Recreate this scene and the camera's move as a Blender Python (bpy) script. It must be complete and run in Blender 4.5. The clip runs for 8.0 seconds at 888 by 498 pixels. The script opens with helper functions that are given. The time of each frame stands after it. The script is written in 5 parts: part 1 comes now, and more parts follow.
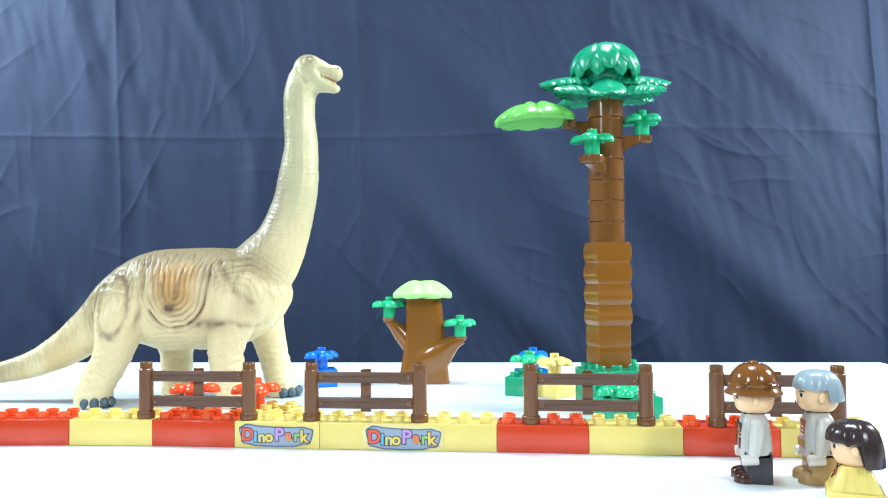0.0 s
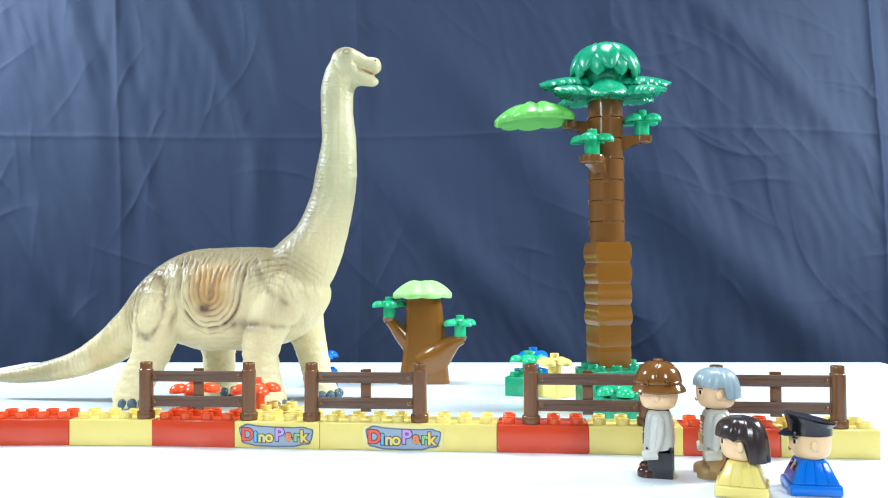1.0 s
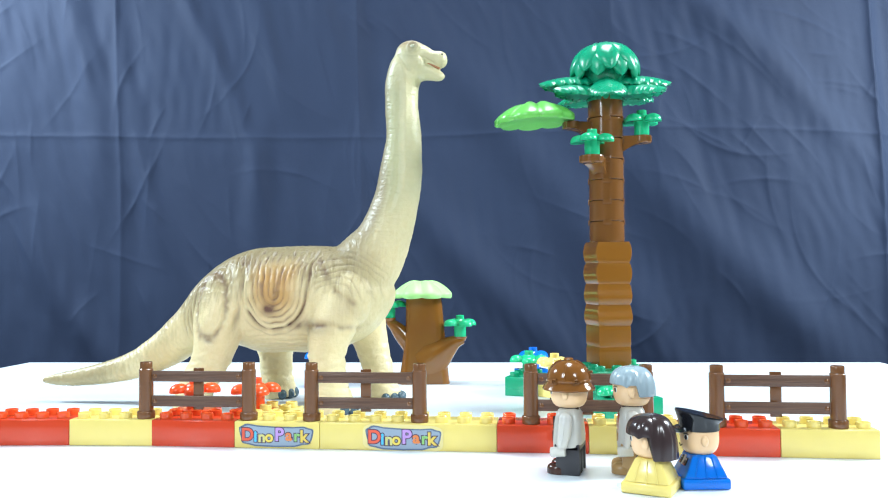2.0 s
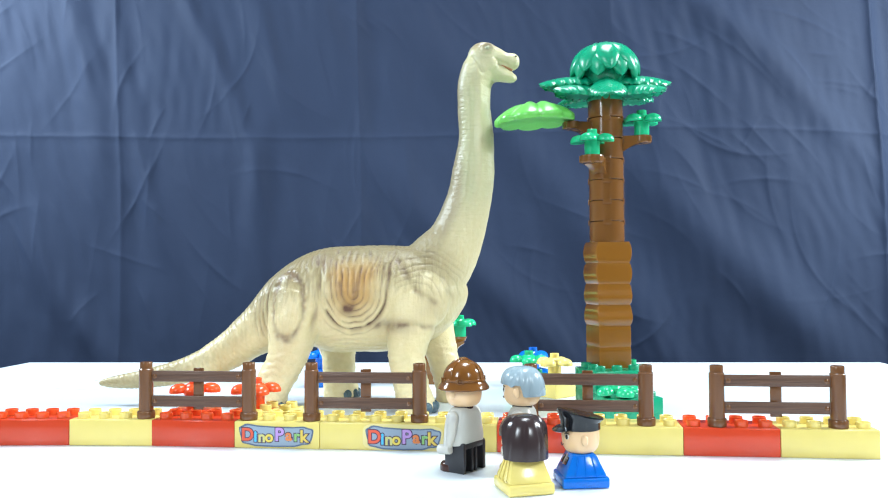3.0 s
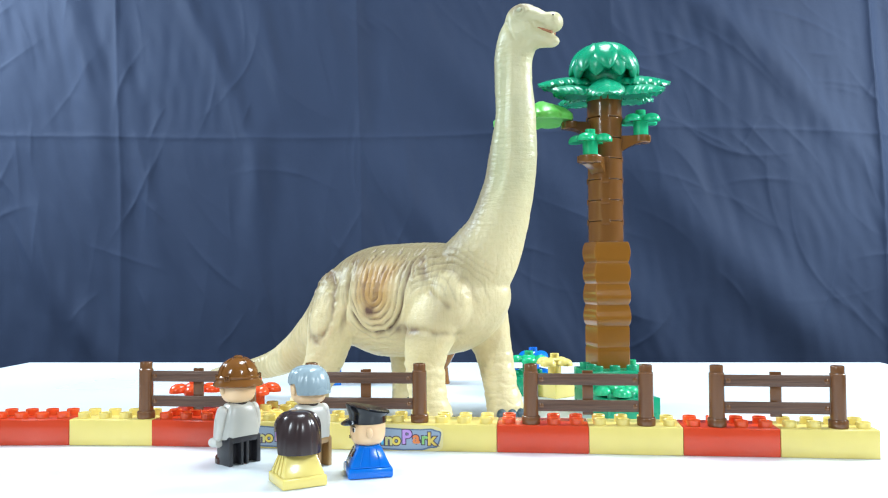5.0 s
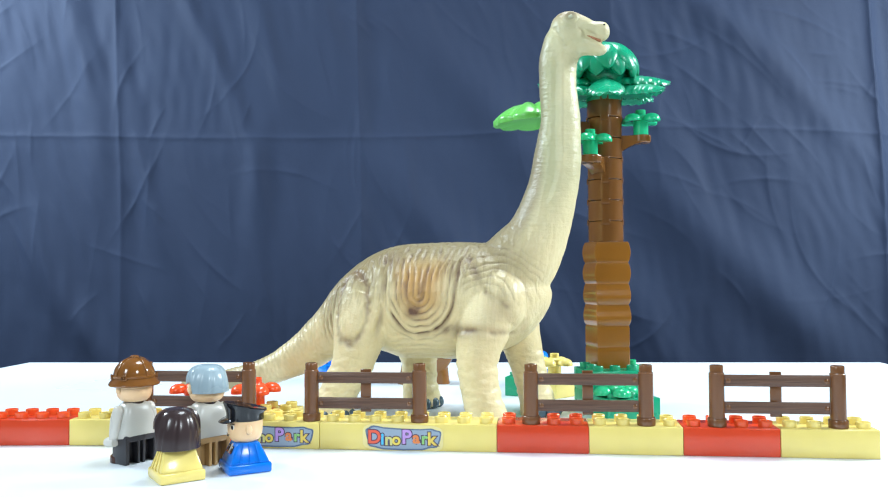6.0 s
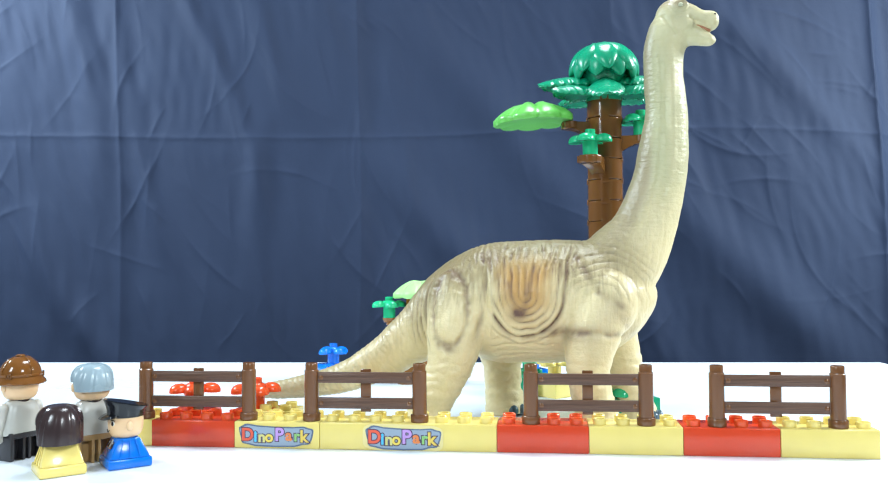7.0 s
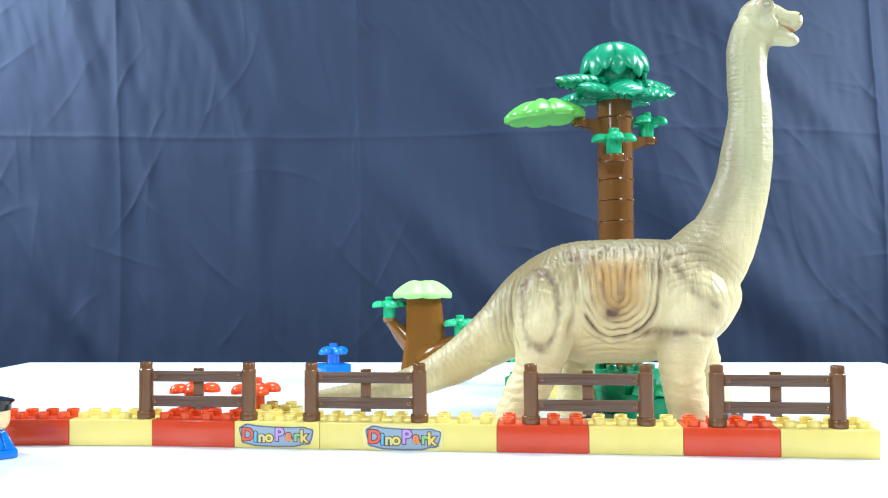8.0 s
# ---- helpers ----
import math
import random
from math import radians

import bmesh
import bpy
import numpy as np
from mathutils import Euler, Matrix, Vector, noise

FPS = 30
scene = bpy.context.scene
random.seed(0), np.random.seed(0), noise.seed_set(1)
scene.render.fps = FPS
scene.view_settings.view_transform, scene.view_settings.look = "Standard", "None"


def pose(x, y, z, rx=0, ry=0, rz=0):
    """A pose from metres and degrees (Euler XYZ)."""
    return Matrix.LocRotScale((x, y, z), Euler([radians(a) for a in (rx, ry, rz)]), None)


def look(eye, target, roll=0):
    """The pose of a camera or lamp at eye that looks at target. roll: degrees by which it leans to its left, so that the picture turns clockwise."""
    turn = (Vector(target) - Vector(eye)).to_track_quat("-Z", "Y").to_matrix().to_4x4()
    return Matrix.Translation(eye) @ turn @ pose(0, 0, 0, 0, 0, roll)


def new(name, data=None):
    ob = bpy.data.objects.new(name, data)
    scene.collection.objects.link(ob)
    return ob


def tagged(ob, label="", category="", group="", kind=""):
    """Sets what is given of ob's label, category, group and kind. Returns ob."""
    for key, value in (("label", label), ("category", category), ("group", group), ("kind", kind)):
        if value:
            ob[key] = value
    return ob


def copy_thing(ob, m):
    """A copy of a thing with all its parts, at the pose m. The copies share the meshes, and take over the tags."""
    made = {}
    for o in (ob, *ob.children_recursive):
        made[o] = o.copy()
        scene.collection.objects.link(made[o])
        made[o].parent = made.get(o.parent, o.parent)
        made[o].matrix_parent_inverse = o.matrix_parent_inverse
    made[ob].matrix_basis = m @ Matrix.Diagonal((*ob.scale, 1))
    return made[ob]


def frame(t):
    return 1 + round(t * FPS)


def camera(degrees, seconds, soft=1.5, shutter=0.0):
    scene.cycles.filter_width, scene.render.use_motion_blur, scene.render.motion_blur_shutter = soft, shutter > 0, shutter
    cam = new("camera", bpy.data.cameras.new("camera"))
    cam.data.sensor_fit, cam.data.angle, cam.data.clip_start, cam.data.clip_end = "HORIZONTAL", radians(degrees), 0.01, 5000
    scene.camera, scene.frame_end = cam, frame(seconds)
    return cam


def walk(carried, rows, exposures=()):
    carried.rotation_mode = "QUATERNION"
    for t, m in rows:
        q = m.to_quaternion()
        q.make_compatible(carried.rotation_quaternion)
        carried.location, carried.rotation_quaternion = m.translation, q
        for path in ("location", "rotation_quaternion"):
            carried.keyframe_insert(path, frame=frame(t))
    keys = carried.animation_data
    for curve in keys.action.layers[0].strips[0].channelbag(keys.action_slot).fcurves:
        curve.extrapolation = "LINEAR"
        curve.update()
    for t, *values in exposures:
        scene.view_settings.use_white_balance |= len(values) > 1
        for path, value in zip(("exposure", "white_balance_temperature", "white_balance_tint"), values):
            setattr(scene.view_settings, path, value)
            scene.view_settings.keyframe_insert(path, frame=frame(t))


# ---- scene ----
EYE = (0.0, 0.0, 0.12735)
AIM = (0.0, math.cos(radians(1.597)), 0.12735 + math.sin(radians(1.597)))
cam = camera(57.06, 8.0, 1.15)
# the automatic exposure sinks a little while the pale animal stands in mid-picture
walk(cam, [(0.0, look(EYE, AIM, -0.437)), (8.0, look(EYE, AIM, -0.437))],
     [(0.0, 0.04), (0.5, -0.02), (1.0, -0.04), (1.5, 0.05), (3.0, 0.03), (3.5, -0.14), (4.0, -0.10), (4.5, -0.10), (6.0, -0.12), (6.5, -0.14), (7.0, -0.02), (7.5, 0.05), (8.0, 0.06)])

# ---- world and lamps ----
world = bpy.data.worlds.new("room_dark")
scene.world = world
world.use_nodes = True
world.node_tree.nodes["Background"].inputs[0].default_value = (0.66, 0.83, 1.0, 1)
world.node_tree.nodes["Background"].inputs[1].default_value = 0.25


def area_lamp(eye, target, wide, deep, watts, colour, spread=180):
    lamp = bpy.data.lights.new("unseen_lamp", "AREA")
    lamp.shape, lamp.size, lamp.size_y, lamp.energy, lamp.color = "RECTANGLE", wide, deep, watts, colour
    lamp.spread = radians(spread)
    ob = new("unseen_lamp", lamp)
    ob.matrix_basis = look(eye, target)
    return ob


# unseen side panels; added fills: front right, overhead, and two that brighten the cloth
area_lamp((1.25, 0.72, 0.80), (0.05, 0.74, 0.12), 0.16, 0.30, 15, (0.88, 0.95, 1.0))
area_lamp((-0.95, -0.55, 0.85), (-0.05, 0.74, 0.12), 0.22, 0.50, 15, (0.80, 0.92, 1.0))
area_lamp((0.85, -0.80, 0.95), (0.05, 0.70, 0.10), 0.26, 0.40, 16, (0.84, 0.94, 1.0))
area_lamp((0.20, 0.86, 1.50), (0.08, 0.90, 0.0), 0.7, 0.4, 12.5, (0.82, 0.93, 1.0), 130)
area_lamp((-1.35, 1.02, 1.00), (-0.70, 1.45, 0.48), 0.30, 0.20, 25, (0.74, 0.89, 1.0), 120)
area_lamp((1.45, 1.00, 0.80), (0.66, 1.45, 0.24), 0.30, 0.20, 13.5, (0.78, 0.92, 1.0), 120)


# ---- materials ----
def shader(name):
    m = bpy.data.materials.new(name)
    m.use_nodes = True
    return m, m.node_tree, m.node_tree.nodes["Principled BSDF"]


def node(tree, kind, **values):
    n = tree.nodes.new(kind)
    for key, value in values.items():
        n.inputs[key.replace("_", " ")].default_value = value
    return n


def ramp(tree, source, stops):
    r = tree.nodes.new("ShaderNodeValToRGB")
    while len(r.color_ramp.elements) < len(stops):
        r.color_ramp.elements.new(0.5)
    for e, (at, c) in zip(r.color_ramp.elements, stops):
        e.position, e.color = at, (*c, 1) if len(c) == 3 else c
    tree.links.new(source, r.inputs[0])
    return r


def math_node(tree, op, a, b=None, c=None):
    n = tree.nodes.new("ShaderNodeMath")
    n.operation = op
    for i, v in enumerate((a, b, c)):
        if v is None:
            continue
        if isinstance(v, (int, float)):
            n.inputs[i].default_value = v
        else:
            tree.links.new(v, n.inputs[i])
    return n.outputs[0]


def mix(tree, fac, a, b, blend="MIX"):
    n = tree.nodes.new("ShaderNodeMix")
    n.data_type, n.blend_type = "RGBA", blend
    for i, v in ((0, fac), (6, a), (7, b)):
        if isinstance(v, (int, float)):
            n.inputs[i].default_value = v
        elif isinstance(v, tuple):
            n.inputs[i].default_value = (*v, 1)
        else:
            tree.links.new(v, n.inputs[i])
    return n.outputs[2]


def bump(tree, b, height, strength, distance):
    n = tree.nodes.new("ShaderNodeBump")
    n.inputs["Strength"].default_value, n.inputs["Distance"].default_value = strength, distance
    tree.links.new(height, n.inputs["Height"])
    tree.links.new(n.outputs[0], b.inputs["Normal"])
    return n


def plastic(name, colour, rough=0.16, glow_through=0.0, clear=0.0):
    """Moulded toy plastic: nearly even colour, faint flow marks, fine scratches."""
    m, tree, b = shader(name)
    co = tree.nodes.new("ShaderNodeTexCoord").outputs["Object"]
    broad = node(tree, "ShaderNodeTexNoise", Scale=45.0, Detail=3.0)
    fine = node(tree, "ShaderNodeTexNoise", Scale=700.0, Detail=4.0)
    for n in (broad, fine):
        tree.links.new(co, n.inputs["Vector"])
    info = tree.nodes.new("ShaderNodeObjectInfo")
    shade = math_node(tree, "MULTIPLY_ADD", broad.outputs[0], 0.14, 0.93)
    shade = math_node(tree, "MULTIPLY", shade, math_node(tree, "MULTIPLY_ADD", info.outputs["Random"], 0.06, 0.97))
    tinted = tree.nodes.new("ShaderNodeVectorMath")
    tinted.operation = "SCALE"
    tinted.inputs[0].default_value = colour
    tree.links.new(shade, tinted.inputs["Scale"])
    tree.links.new(tinted.outputs[0], b.inputs["Base Color"])
    tree.links.new(math_node(tree, "MULTIPLY_ADD", broad.outputs[0], 0.16, rough - 0.06), b.inputs["Roughness"])
    bump(tree, b, fine.outputs[0], 0.05, 0.0004)
    b.inputs["IOR"].default_value = 1.5
    if glow_through:
        b.inputs["Subsurface Weight"].default_value = glow_through
        b.inputs["Subsurface Radius"].default_value = (0.004, 0.004, 0.003)
        b.inputs["Subsurface Scale"].default_value = 1.0
    if clear:
        b.inputs["Transmission Weight"].default_value = clear
    return m


def bark_plastic():
    """Brown fence plastic with a moulded wood grain along the rails."""
    m, tree, b = shader("grained_brown_plastic")
    co = tree.nodes.new("ShaderNodeTexCoord").outputs["Object"]
    mp = tree.nodes.new("ShaderNodeMapping")
    mp.inputs["Scale"].default_value = (30, 300, 1000)
    tree.links.new(co, mp.inputs[0])
    g = node(tree, "ShaderNodeTexNoise", Scale=1.0, Detail=6.0, Distortion=0.8)
    tree.links.new(mp.outputs[0], g.inputs["Vector"])
    r = ramp(tree, g.outputs[0], [(0.3, (0.060, 0.026, 0.015)), (0.7, (0.150, 0.074, 0.042))])
    tree.links.new(r.outputs[0], b.inputs["Base Color"])
    b.inputs["Roughness"].default_value = 0.38
    bump(tree, b, g.outputs[0], 0.5, 0.0006)
    return m


def table_paint():
    m, tree, b = shader("white_table_laminate")
    co = tree.nodes.new("ShaderNodeTexCoord").outputs["Object"]
    n1 = node(tree, "ShaderNodeTexNoise", Scale=3.0, Detail=4.0)
    n2 = node(tree, "ShaderNodeTexNoise", Scale=160.0, Detail=5.0)
    for n in (n1, n2):
        tree.links.new(co, n.inputs["Vector"])
    r = ramp(tree, n1.outputs[0], [(0.3, (0.72, 0.78, 0.83)), (0.7, (0.78, 0.83, 0.87))])
    tree.links.new(r.outputs[0], b.inputs["Base Color"])
    tree.links.new(math_node(tree, "MULTIPLY_ADD", n1.outputs[0], 0.15, 0.22), b.inputs["Roughness"])
    bump(tree, b, n2.outputs[0], 0.04, 0.0005)
    return m


def cloth():
    m, tree, b = shader("navy_backdrop_cloth")
    co = tree.nodes.new("ShaderNodeTexCoord").outputs["Object"]
    n1 = node(tree, "ShaderNodeTexNoise", Scale=2.5, Detail=5.0)
    mp = tree.nodes.new("ShaderNodeMapping")
    mp.inputs["Scale"].default_value = (900, 900, 500)
    weave = node(tree, "ShaderNodeTexNoise", Scale=1.0, Detail=2.0)
    crease = node(tree, "ShaderNodeTexNoise", Scale=7.0, Detail=4.0, Distortion=0.15)
    tree.links.new(co, mp.inputs[0])
    tree.links.new(mp.outputs[0], weave.inputs["Vector"])
    tree.links.new(co, n1.inputs["Vector"])
    tree.links.new(co, crease.inputs["Vector"])
    r = ramp(tree, n1.outputs[0], [(0.25, (0.0125, 0.0215, 0.048)), (0.75, (0.0175, 0.0290, 0.061))])
    tree.links.new(mix(tree, 0.18, r.outputs[0], weave.outputs[0], "MULTIPLY"), b.inputs["Base Color"])
    b.inputs["Roughness"].default_value = 0.75
    b.inputs["Specular IOR Level"].default_value = 0.2
    h = math_node(tree, "MULTIPLY_ADD", weave.outputs[0], 0.05, crease.outputs[0])
    bump(tree, b, h, 0.40, 0.012)
    return m


def plain_paint(name, colour, rough=0.7):
    m, tree, b = shader(name)
    co = tree.nodes.new("ShaderNodeTexCoord").outputs["Object"]
    n = node(tree, "ShaderNodeTexNoise", Scale=6.0, Detail=6.0)
    tree.links.new(co, n.inputs["Vector"])
    lo = tuple(c * 0.9 for c in colour)
    r = ramp(tree, n.outputs[0], [(0.3, lo), (0.7, colour)])
    tree.links.new(r.outputs[0], b.inputs["Base Color"])
    b.inputs["Roughness"].default_value = rough
    bump(tree, b, n.outputs[0], 0.05, 0.002)
    return m


def dino_skin():
    """Cream rubber skin with airbrushed olive back, rust flank patch, violet-brown fold lines."""
    m, tree, b = shader("painted_rubber_skin")
    co = tree.nodes.new("ShaderNodeTexCoord").outputs["Object"]
    xyz = tree.nodes.new("ShaderNodeSeparateXYZ")
    tree.links.new(co, xyz.inputs[0])
    x, y, z = xyz.outputs
    warp = node(tree, "ShaderNodeTexNoise", Scale=38.0, Detail=4.0)
    fine = node(tree, "ShaderNodeTexNoise", Scale=260.0, Detail=5.0)
    pebble = node(tree, "ShaderNodeTexVoronoi", Scale=650.0)
    for n in (warp, fine, pebble):
        tree.links.new(co, n.inputs["Vector"])
    w = math_node(tree, "SUBTRACT", warp.outputs[0], 0.5)

    def spot(cx, cz, rx, rz, soft=0.35):
        dx = math_node(tree, "DIVIDE", math_node(tree, "SUBTRACT", math_node(tree, "MULTIPLY_ADD", w, 0.012, x), cx), rx)
        dz = math_node(tree, "DIVIDE", math_node(tree, "SUBTRACT", math_node(tree, "MULTIPLY_ADD", w, 0.010, z), cz), rz)
        d = math_node(tree, "SQRT", math_node(tree, "ADD", math_node(tree, "MULTIPLY", dx, dx), math_node(tree, "MULTIPLY", dz, dz)))
        return d, ramp(tree, d, [(max(0.0, 1 - soft * 2), (1, 1, 1)), (1.0, (0, 0, 0))]).outputs[0]

    def clamp01(v, lo, hi):
        n = tree.nodes.new("ShaderNodeMapRange")
        n.interpolation_type = "SMOOTHSTEP"
        n.inputs[1].default_value, n.inputs[2].default_value = lo, hi
        tree.links.new(v, n.inputs[0])
        return n.outputs[0]

    def mul(*vs):
        out = vs[0]
        for v in vs[1:]:
            out = math_node(tree, "MULTIPLY", out, v)
        return out

    streak_map = tree.nodes.new("ShaderNodeMapping")
    streak_map.inputs["Scale"].default_value = (230, 90, 36)
    tree.links.new(co, streak_map.inputs[0])
    streak = node(tree, "ShaderNodeTexNoise", Scale=1.0, Detail=5.0, Distortion=0.8)
    tree.links.new(streak_map.outputs[0], streak.inputs["Vector"])
    ws = math_node(tree, "SUBTRACT", streak.outputs[0], 0.5)
    # sprayed back: height over a line that falls towards the tail
    run = math_node(tree, "SUBTRACT", x, 0.035)
    line = math_node(tree, "MULTIPLY_ADD", mul(run, run), 2.6, z)
    line = math_node(tree, "MULTIPLY_ADD", ws, 0.045, line)
    backmask = mul(clamp01(line, 0.098, 0.150), clamp01(x, 0.125, 0.070))
    cream = mix(tree, fine.outputs[0], (0.64, 0.53, 0.28), (0.76, 0.65, 0.39))
    col = mix(tree, mul(backmask, 0.86, math_node(tree, "MULTIPLY_ADD", clamp01(x, -0.16, -0.07), 0.25, 0.75)), cream, (0.165, 0.118, 0.042))
    # pale olive wash on neck, nape and head
    wash = mul(clamp01(z, 0.13, 0.22), math_node(tree, "MULTIPLY_ADD", warp.outputs[0], 0.7, 0.25))
    col = mix(tree, wash, col, (0.39, 0.39, 0.23))
    bend = math_node(tree, "MAXIMUM", math_node(tree, "SUBTRACT", 0.228, z), 0.0)
    off = math_node(tree, "ADD", math_node(tree, "SUBTRACT", x, 0.127), mul(bend, bend, 4.2))
    nape = mul(clamp01(math_node(tree, "MULTIPLY_ADD", w, 0.006, off), -0.003, -0.015), clamp01(z, 0.13, 0.17), 0.85)
    col = mix(tree, nape, col, (0.26, 0.21, 0.12))
    _, cheek = spot(0.139, 0.337, 0.013, 0.013, 0.5)
    col = mix(tree, mul(cheek, 0.45), col, (0.34, 0.33, 0.20))
    groove = mul(clamp01(math_node(tree, "ABSOLUTE", math_node(tree, "SUBTRACT", x, 0.121)), 0.012, 0.002), clamp01(z, 0.17, 0.22), clamp01(z, 0.33, 0.29))
    col = mix(tree, mul(groove, 0.60), col, (0.40, 0.41, 0.23))
    crown_ = mul(clamp01(math_node(tree, "MULTIPLY_ADD", w, 0.01, z), 0.336, 0.348), 0.80)
    col = mix(tree, crown_, col, (0.27, 0.19, 0.11))
    # rust flank patch and violet-brown wash in the folds
    slow = node(tree, "ShaderNodeTexNoise", Scale=24.0, Detail=1.0)
    tree.links.new(co, slow.inputs["Vector"])
    masks = {}
    for name in ("rust_paint", "fold_paint"):
        masks[name] = tree.nodes.new("ShaderNodeAttribute")
        masks[name].attribute_name = name
    col = mix(tree, mul(masks["rust_paint"].outputs["Fac"], math_node(tree, "MULTIPLY_ADD", warp.outputs[0], 0.5, 0.55)), col, (0.47, 0.235, 0.04))
    col = mix(tree, mul(masks["fold_paint"].outputs["Fac"], math_node(tree, "MULTIPLY_ADD", fine.outputs[0], 0.8, 0.50)), col, (0.125, 0.062, 0.040))
    # ochre under the tail
    ochre = mul(clamp01(x, -0.075, -0.12), clamp01(slow.outputs[0], 0.35, 0.62), clamp01(line, 0.15, 0.09))
    col = mix(tree, mul(ochre, 0.55), col, (0.46, 0.26, 0.06))
    tree.links.new(col, b.inputs["Base Color"])
    b.inputs["Roughness"].default_value = 0.41
    b.inputs["Subsurface Weight"].default_value = 0.06
    b.inputs["Subsurface Radius"].default_value = (0.003, 0.002, 0.001)
    b.inputs["Subsurface Scale"].default_value = 1.0
    body = mul(clamp01(x, -0.13, -0.05), clamp01(z, 0.055, 0.085), clamp01(z, 0.185, 0.145))
    h = mul(streak.outputs[0], math_node(tree, "MULTIPLY_ADD", body, 0.55, 0.10))
    lateral = tree.nodes.new("ShaderNodeMapping")
    lateral.inputs["Scale"].default_value = (70, 70, 420)
    tree.links.new(co, lateral.inputs[0])
    creases = node(tree, "ShaderNodeTexNoise", Scale=1.0, Detail=3.0, Distortion=0.5)
    tree.links.new(lateral.outputs[0], creases.inputs["Vector"])
    h = math_node(tree, "ADD", h, mul(creases.outputs[0], math_node(tree, "MULTIPLY_ADD", clamp01(z, 0.12, 0.17), 0.20, 0.12)))
    h = math_node(tree, "ADD", h, mul(pebble.outputs[0], 0.07))
    h = math_node(tree, "ADD", h, mul(fine.outputs[0], 0.26))
    bump(tree, b, h, 0.9, 0.0018)
    return m


RED = plastic("red_plastic", (0.60, 0.058, 0.020), 0.14, 0.15)
# same red plastic; light on and through the studs is put into its colour
LIT_RED = plastic("lit_red_plastic", (0.68, 0.085, 0.020), 0.12, 0.45)
YELLOW = plastic("yellow_plastic", (0.77, 0.62, 0.19), 0.17, 0.12)
GREEN = plastic("green_plastic", (0.002, 0.28, 0.14), 0.26)
LEAF = plastic("bright_green_plastic", (0.015, 0.44, 0.20), 0.16, 0.1)
LIME = plastic("lime_translucent_plastic", (0.14, 0.49, 0.09), 0.28, 0.4)
PALE_LIME = plastic("pale_lime_plastic", (0.33, 0.64, 0.22), 0.42, 0.2)
BLUE = plastic("blue_plastic", (0.001, 0.155, 0.64))
ORANGE_RED = plastic("orange_red_plastic", (0.78, 0.085, 0.018), 0.18, 0.15)
BROWN = plastic("brown_plastic", (0.200, 0.078, 0.012), 0.13)
RING_BROWN = plastic("dark_bark_plastic", (0.155, 0.063, 0.015), 0.15)
TRUNK_BROWN = plastic("trunk_brown_plastic", (0.225, 0.090, 0.012), 0.15)
FENCE_BROWN = plastic("fence_brown_plastic", (0.150, 0.062, 0.024), 0.14)
GRAIN = bark_plastic()
SKIN_TONE = plastic("peach_plastic", (0.80, 0.53, 0.30), 0.3, 0.15)
HELMET = plastic("helmet_brown_plastic", (0.180, 0.068, 0.014), 0.13)
SHOE = plastic("dark_oxblood_plastic", (0.050, 0.018, 0.012), 0.14)
EYE_WHITE = plastic("white_eye_paint", (0.75, 0.74, 0.70), 0.3)
GREY_HAIR = plastic("grey_blue_plastic", (0.27, 0.35, 0.39), 0.25)
DARK_HAIR = plastic("dark_brown_plastic", (0.035, 0.022, 0.022), 0.2)
BLACK = plastic("black_plastic", (0.008, 0.009, 0.012), 0.15)
CHARCOAL = plastic("charcoal_plastic", (0.028, 0.027, 0.032), 0.35)
SHIRT = plastic("pale_grey_plastic", (0.46, 0.45, 0.41), 0.3)
SLEEVE = plastic("milky_plastic", (0.56, 0.54, 0.49), 0.3, 0.2)
TAN = plastic("tan_plastic", (0.36, 0.22, 0.09), 0.3)
CLAW = plastic("slate_rubber", (0.055, 0.095, 0.120), 0.25)
EYE_BROWN = plastic("dark_eye_paint", (0.03, 0.02, 0.02), 0.2)
PINK = plastic("lip_paint", (0.36, 0.15, 0.07), 0.4)
STICKER_PALE = plastic("sticker_film", (0.72, 0.61, 0.26), 0.3)
STICKER_RIM = plastic("sticker_dark_blue", (0.10, 0.14, 0.22), 0.35)
STICKER_STONE = plastic("sticker_stone_grey", (0.28, 0.35, 0.44), 0.35)
INK = plastic("sticker_violet_ink", (0.05, 0.02, 0.06), 0.4)
LETTER = [plastic("sticker_letter_" + n, c, 0.4) for n, c in (
    ("red", (0.70, 0.10, 0.05)), ("sky", (0.08, 0.48, 0.78)), ("sand", (0.62, 0.58, 0.22)), ("yellow", (0.75, 0.58, 0.10)),
    ("lilac", (0.48, 0.28, 0.62)), ("orange", (0.75, 0.22, 0.06)), ("green", (0.26, 0.52, 0.16)), ("gold", (0.75, 0.55, 0.10)))]
RUST = plastic("rust_print", (0.34, 0.075, 0.03), 0.35)
TABLE = table_paint()
CLOTH = cloth()
WALL = plain_paint("white_room_paint", (0.55, 0.56, 0.57))
FLOOR = plain_paint("grey_floor", (0.22, 0.20, 0.18), 0.5)
METAL = plain_paint("table_leg_paint", (0.55, 0.55, 0.56), 0.35)
SKIN = dino_skin()


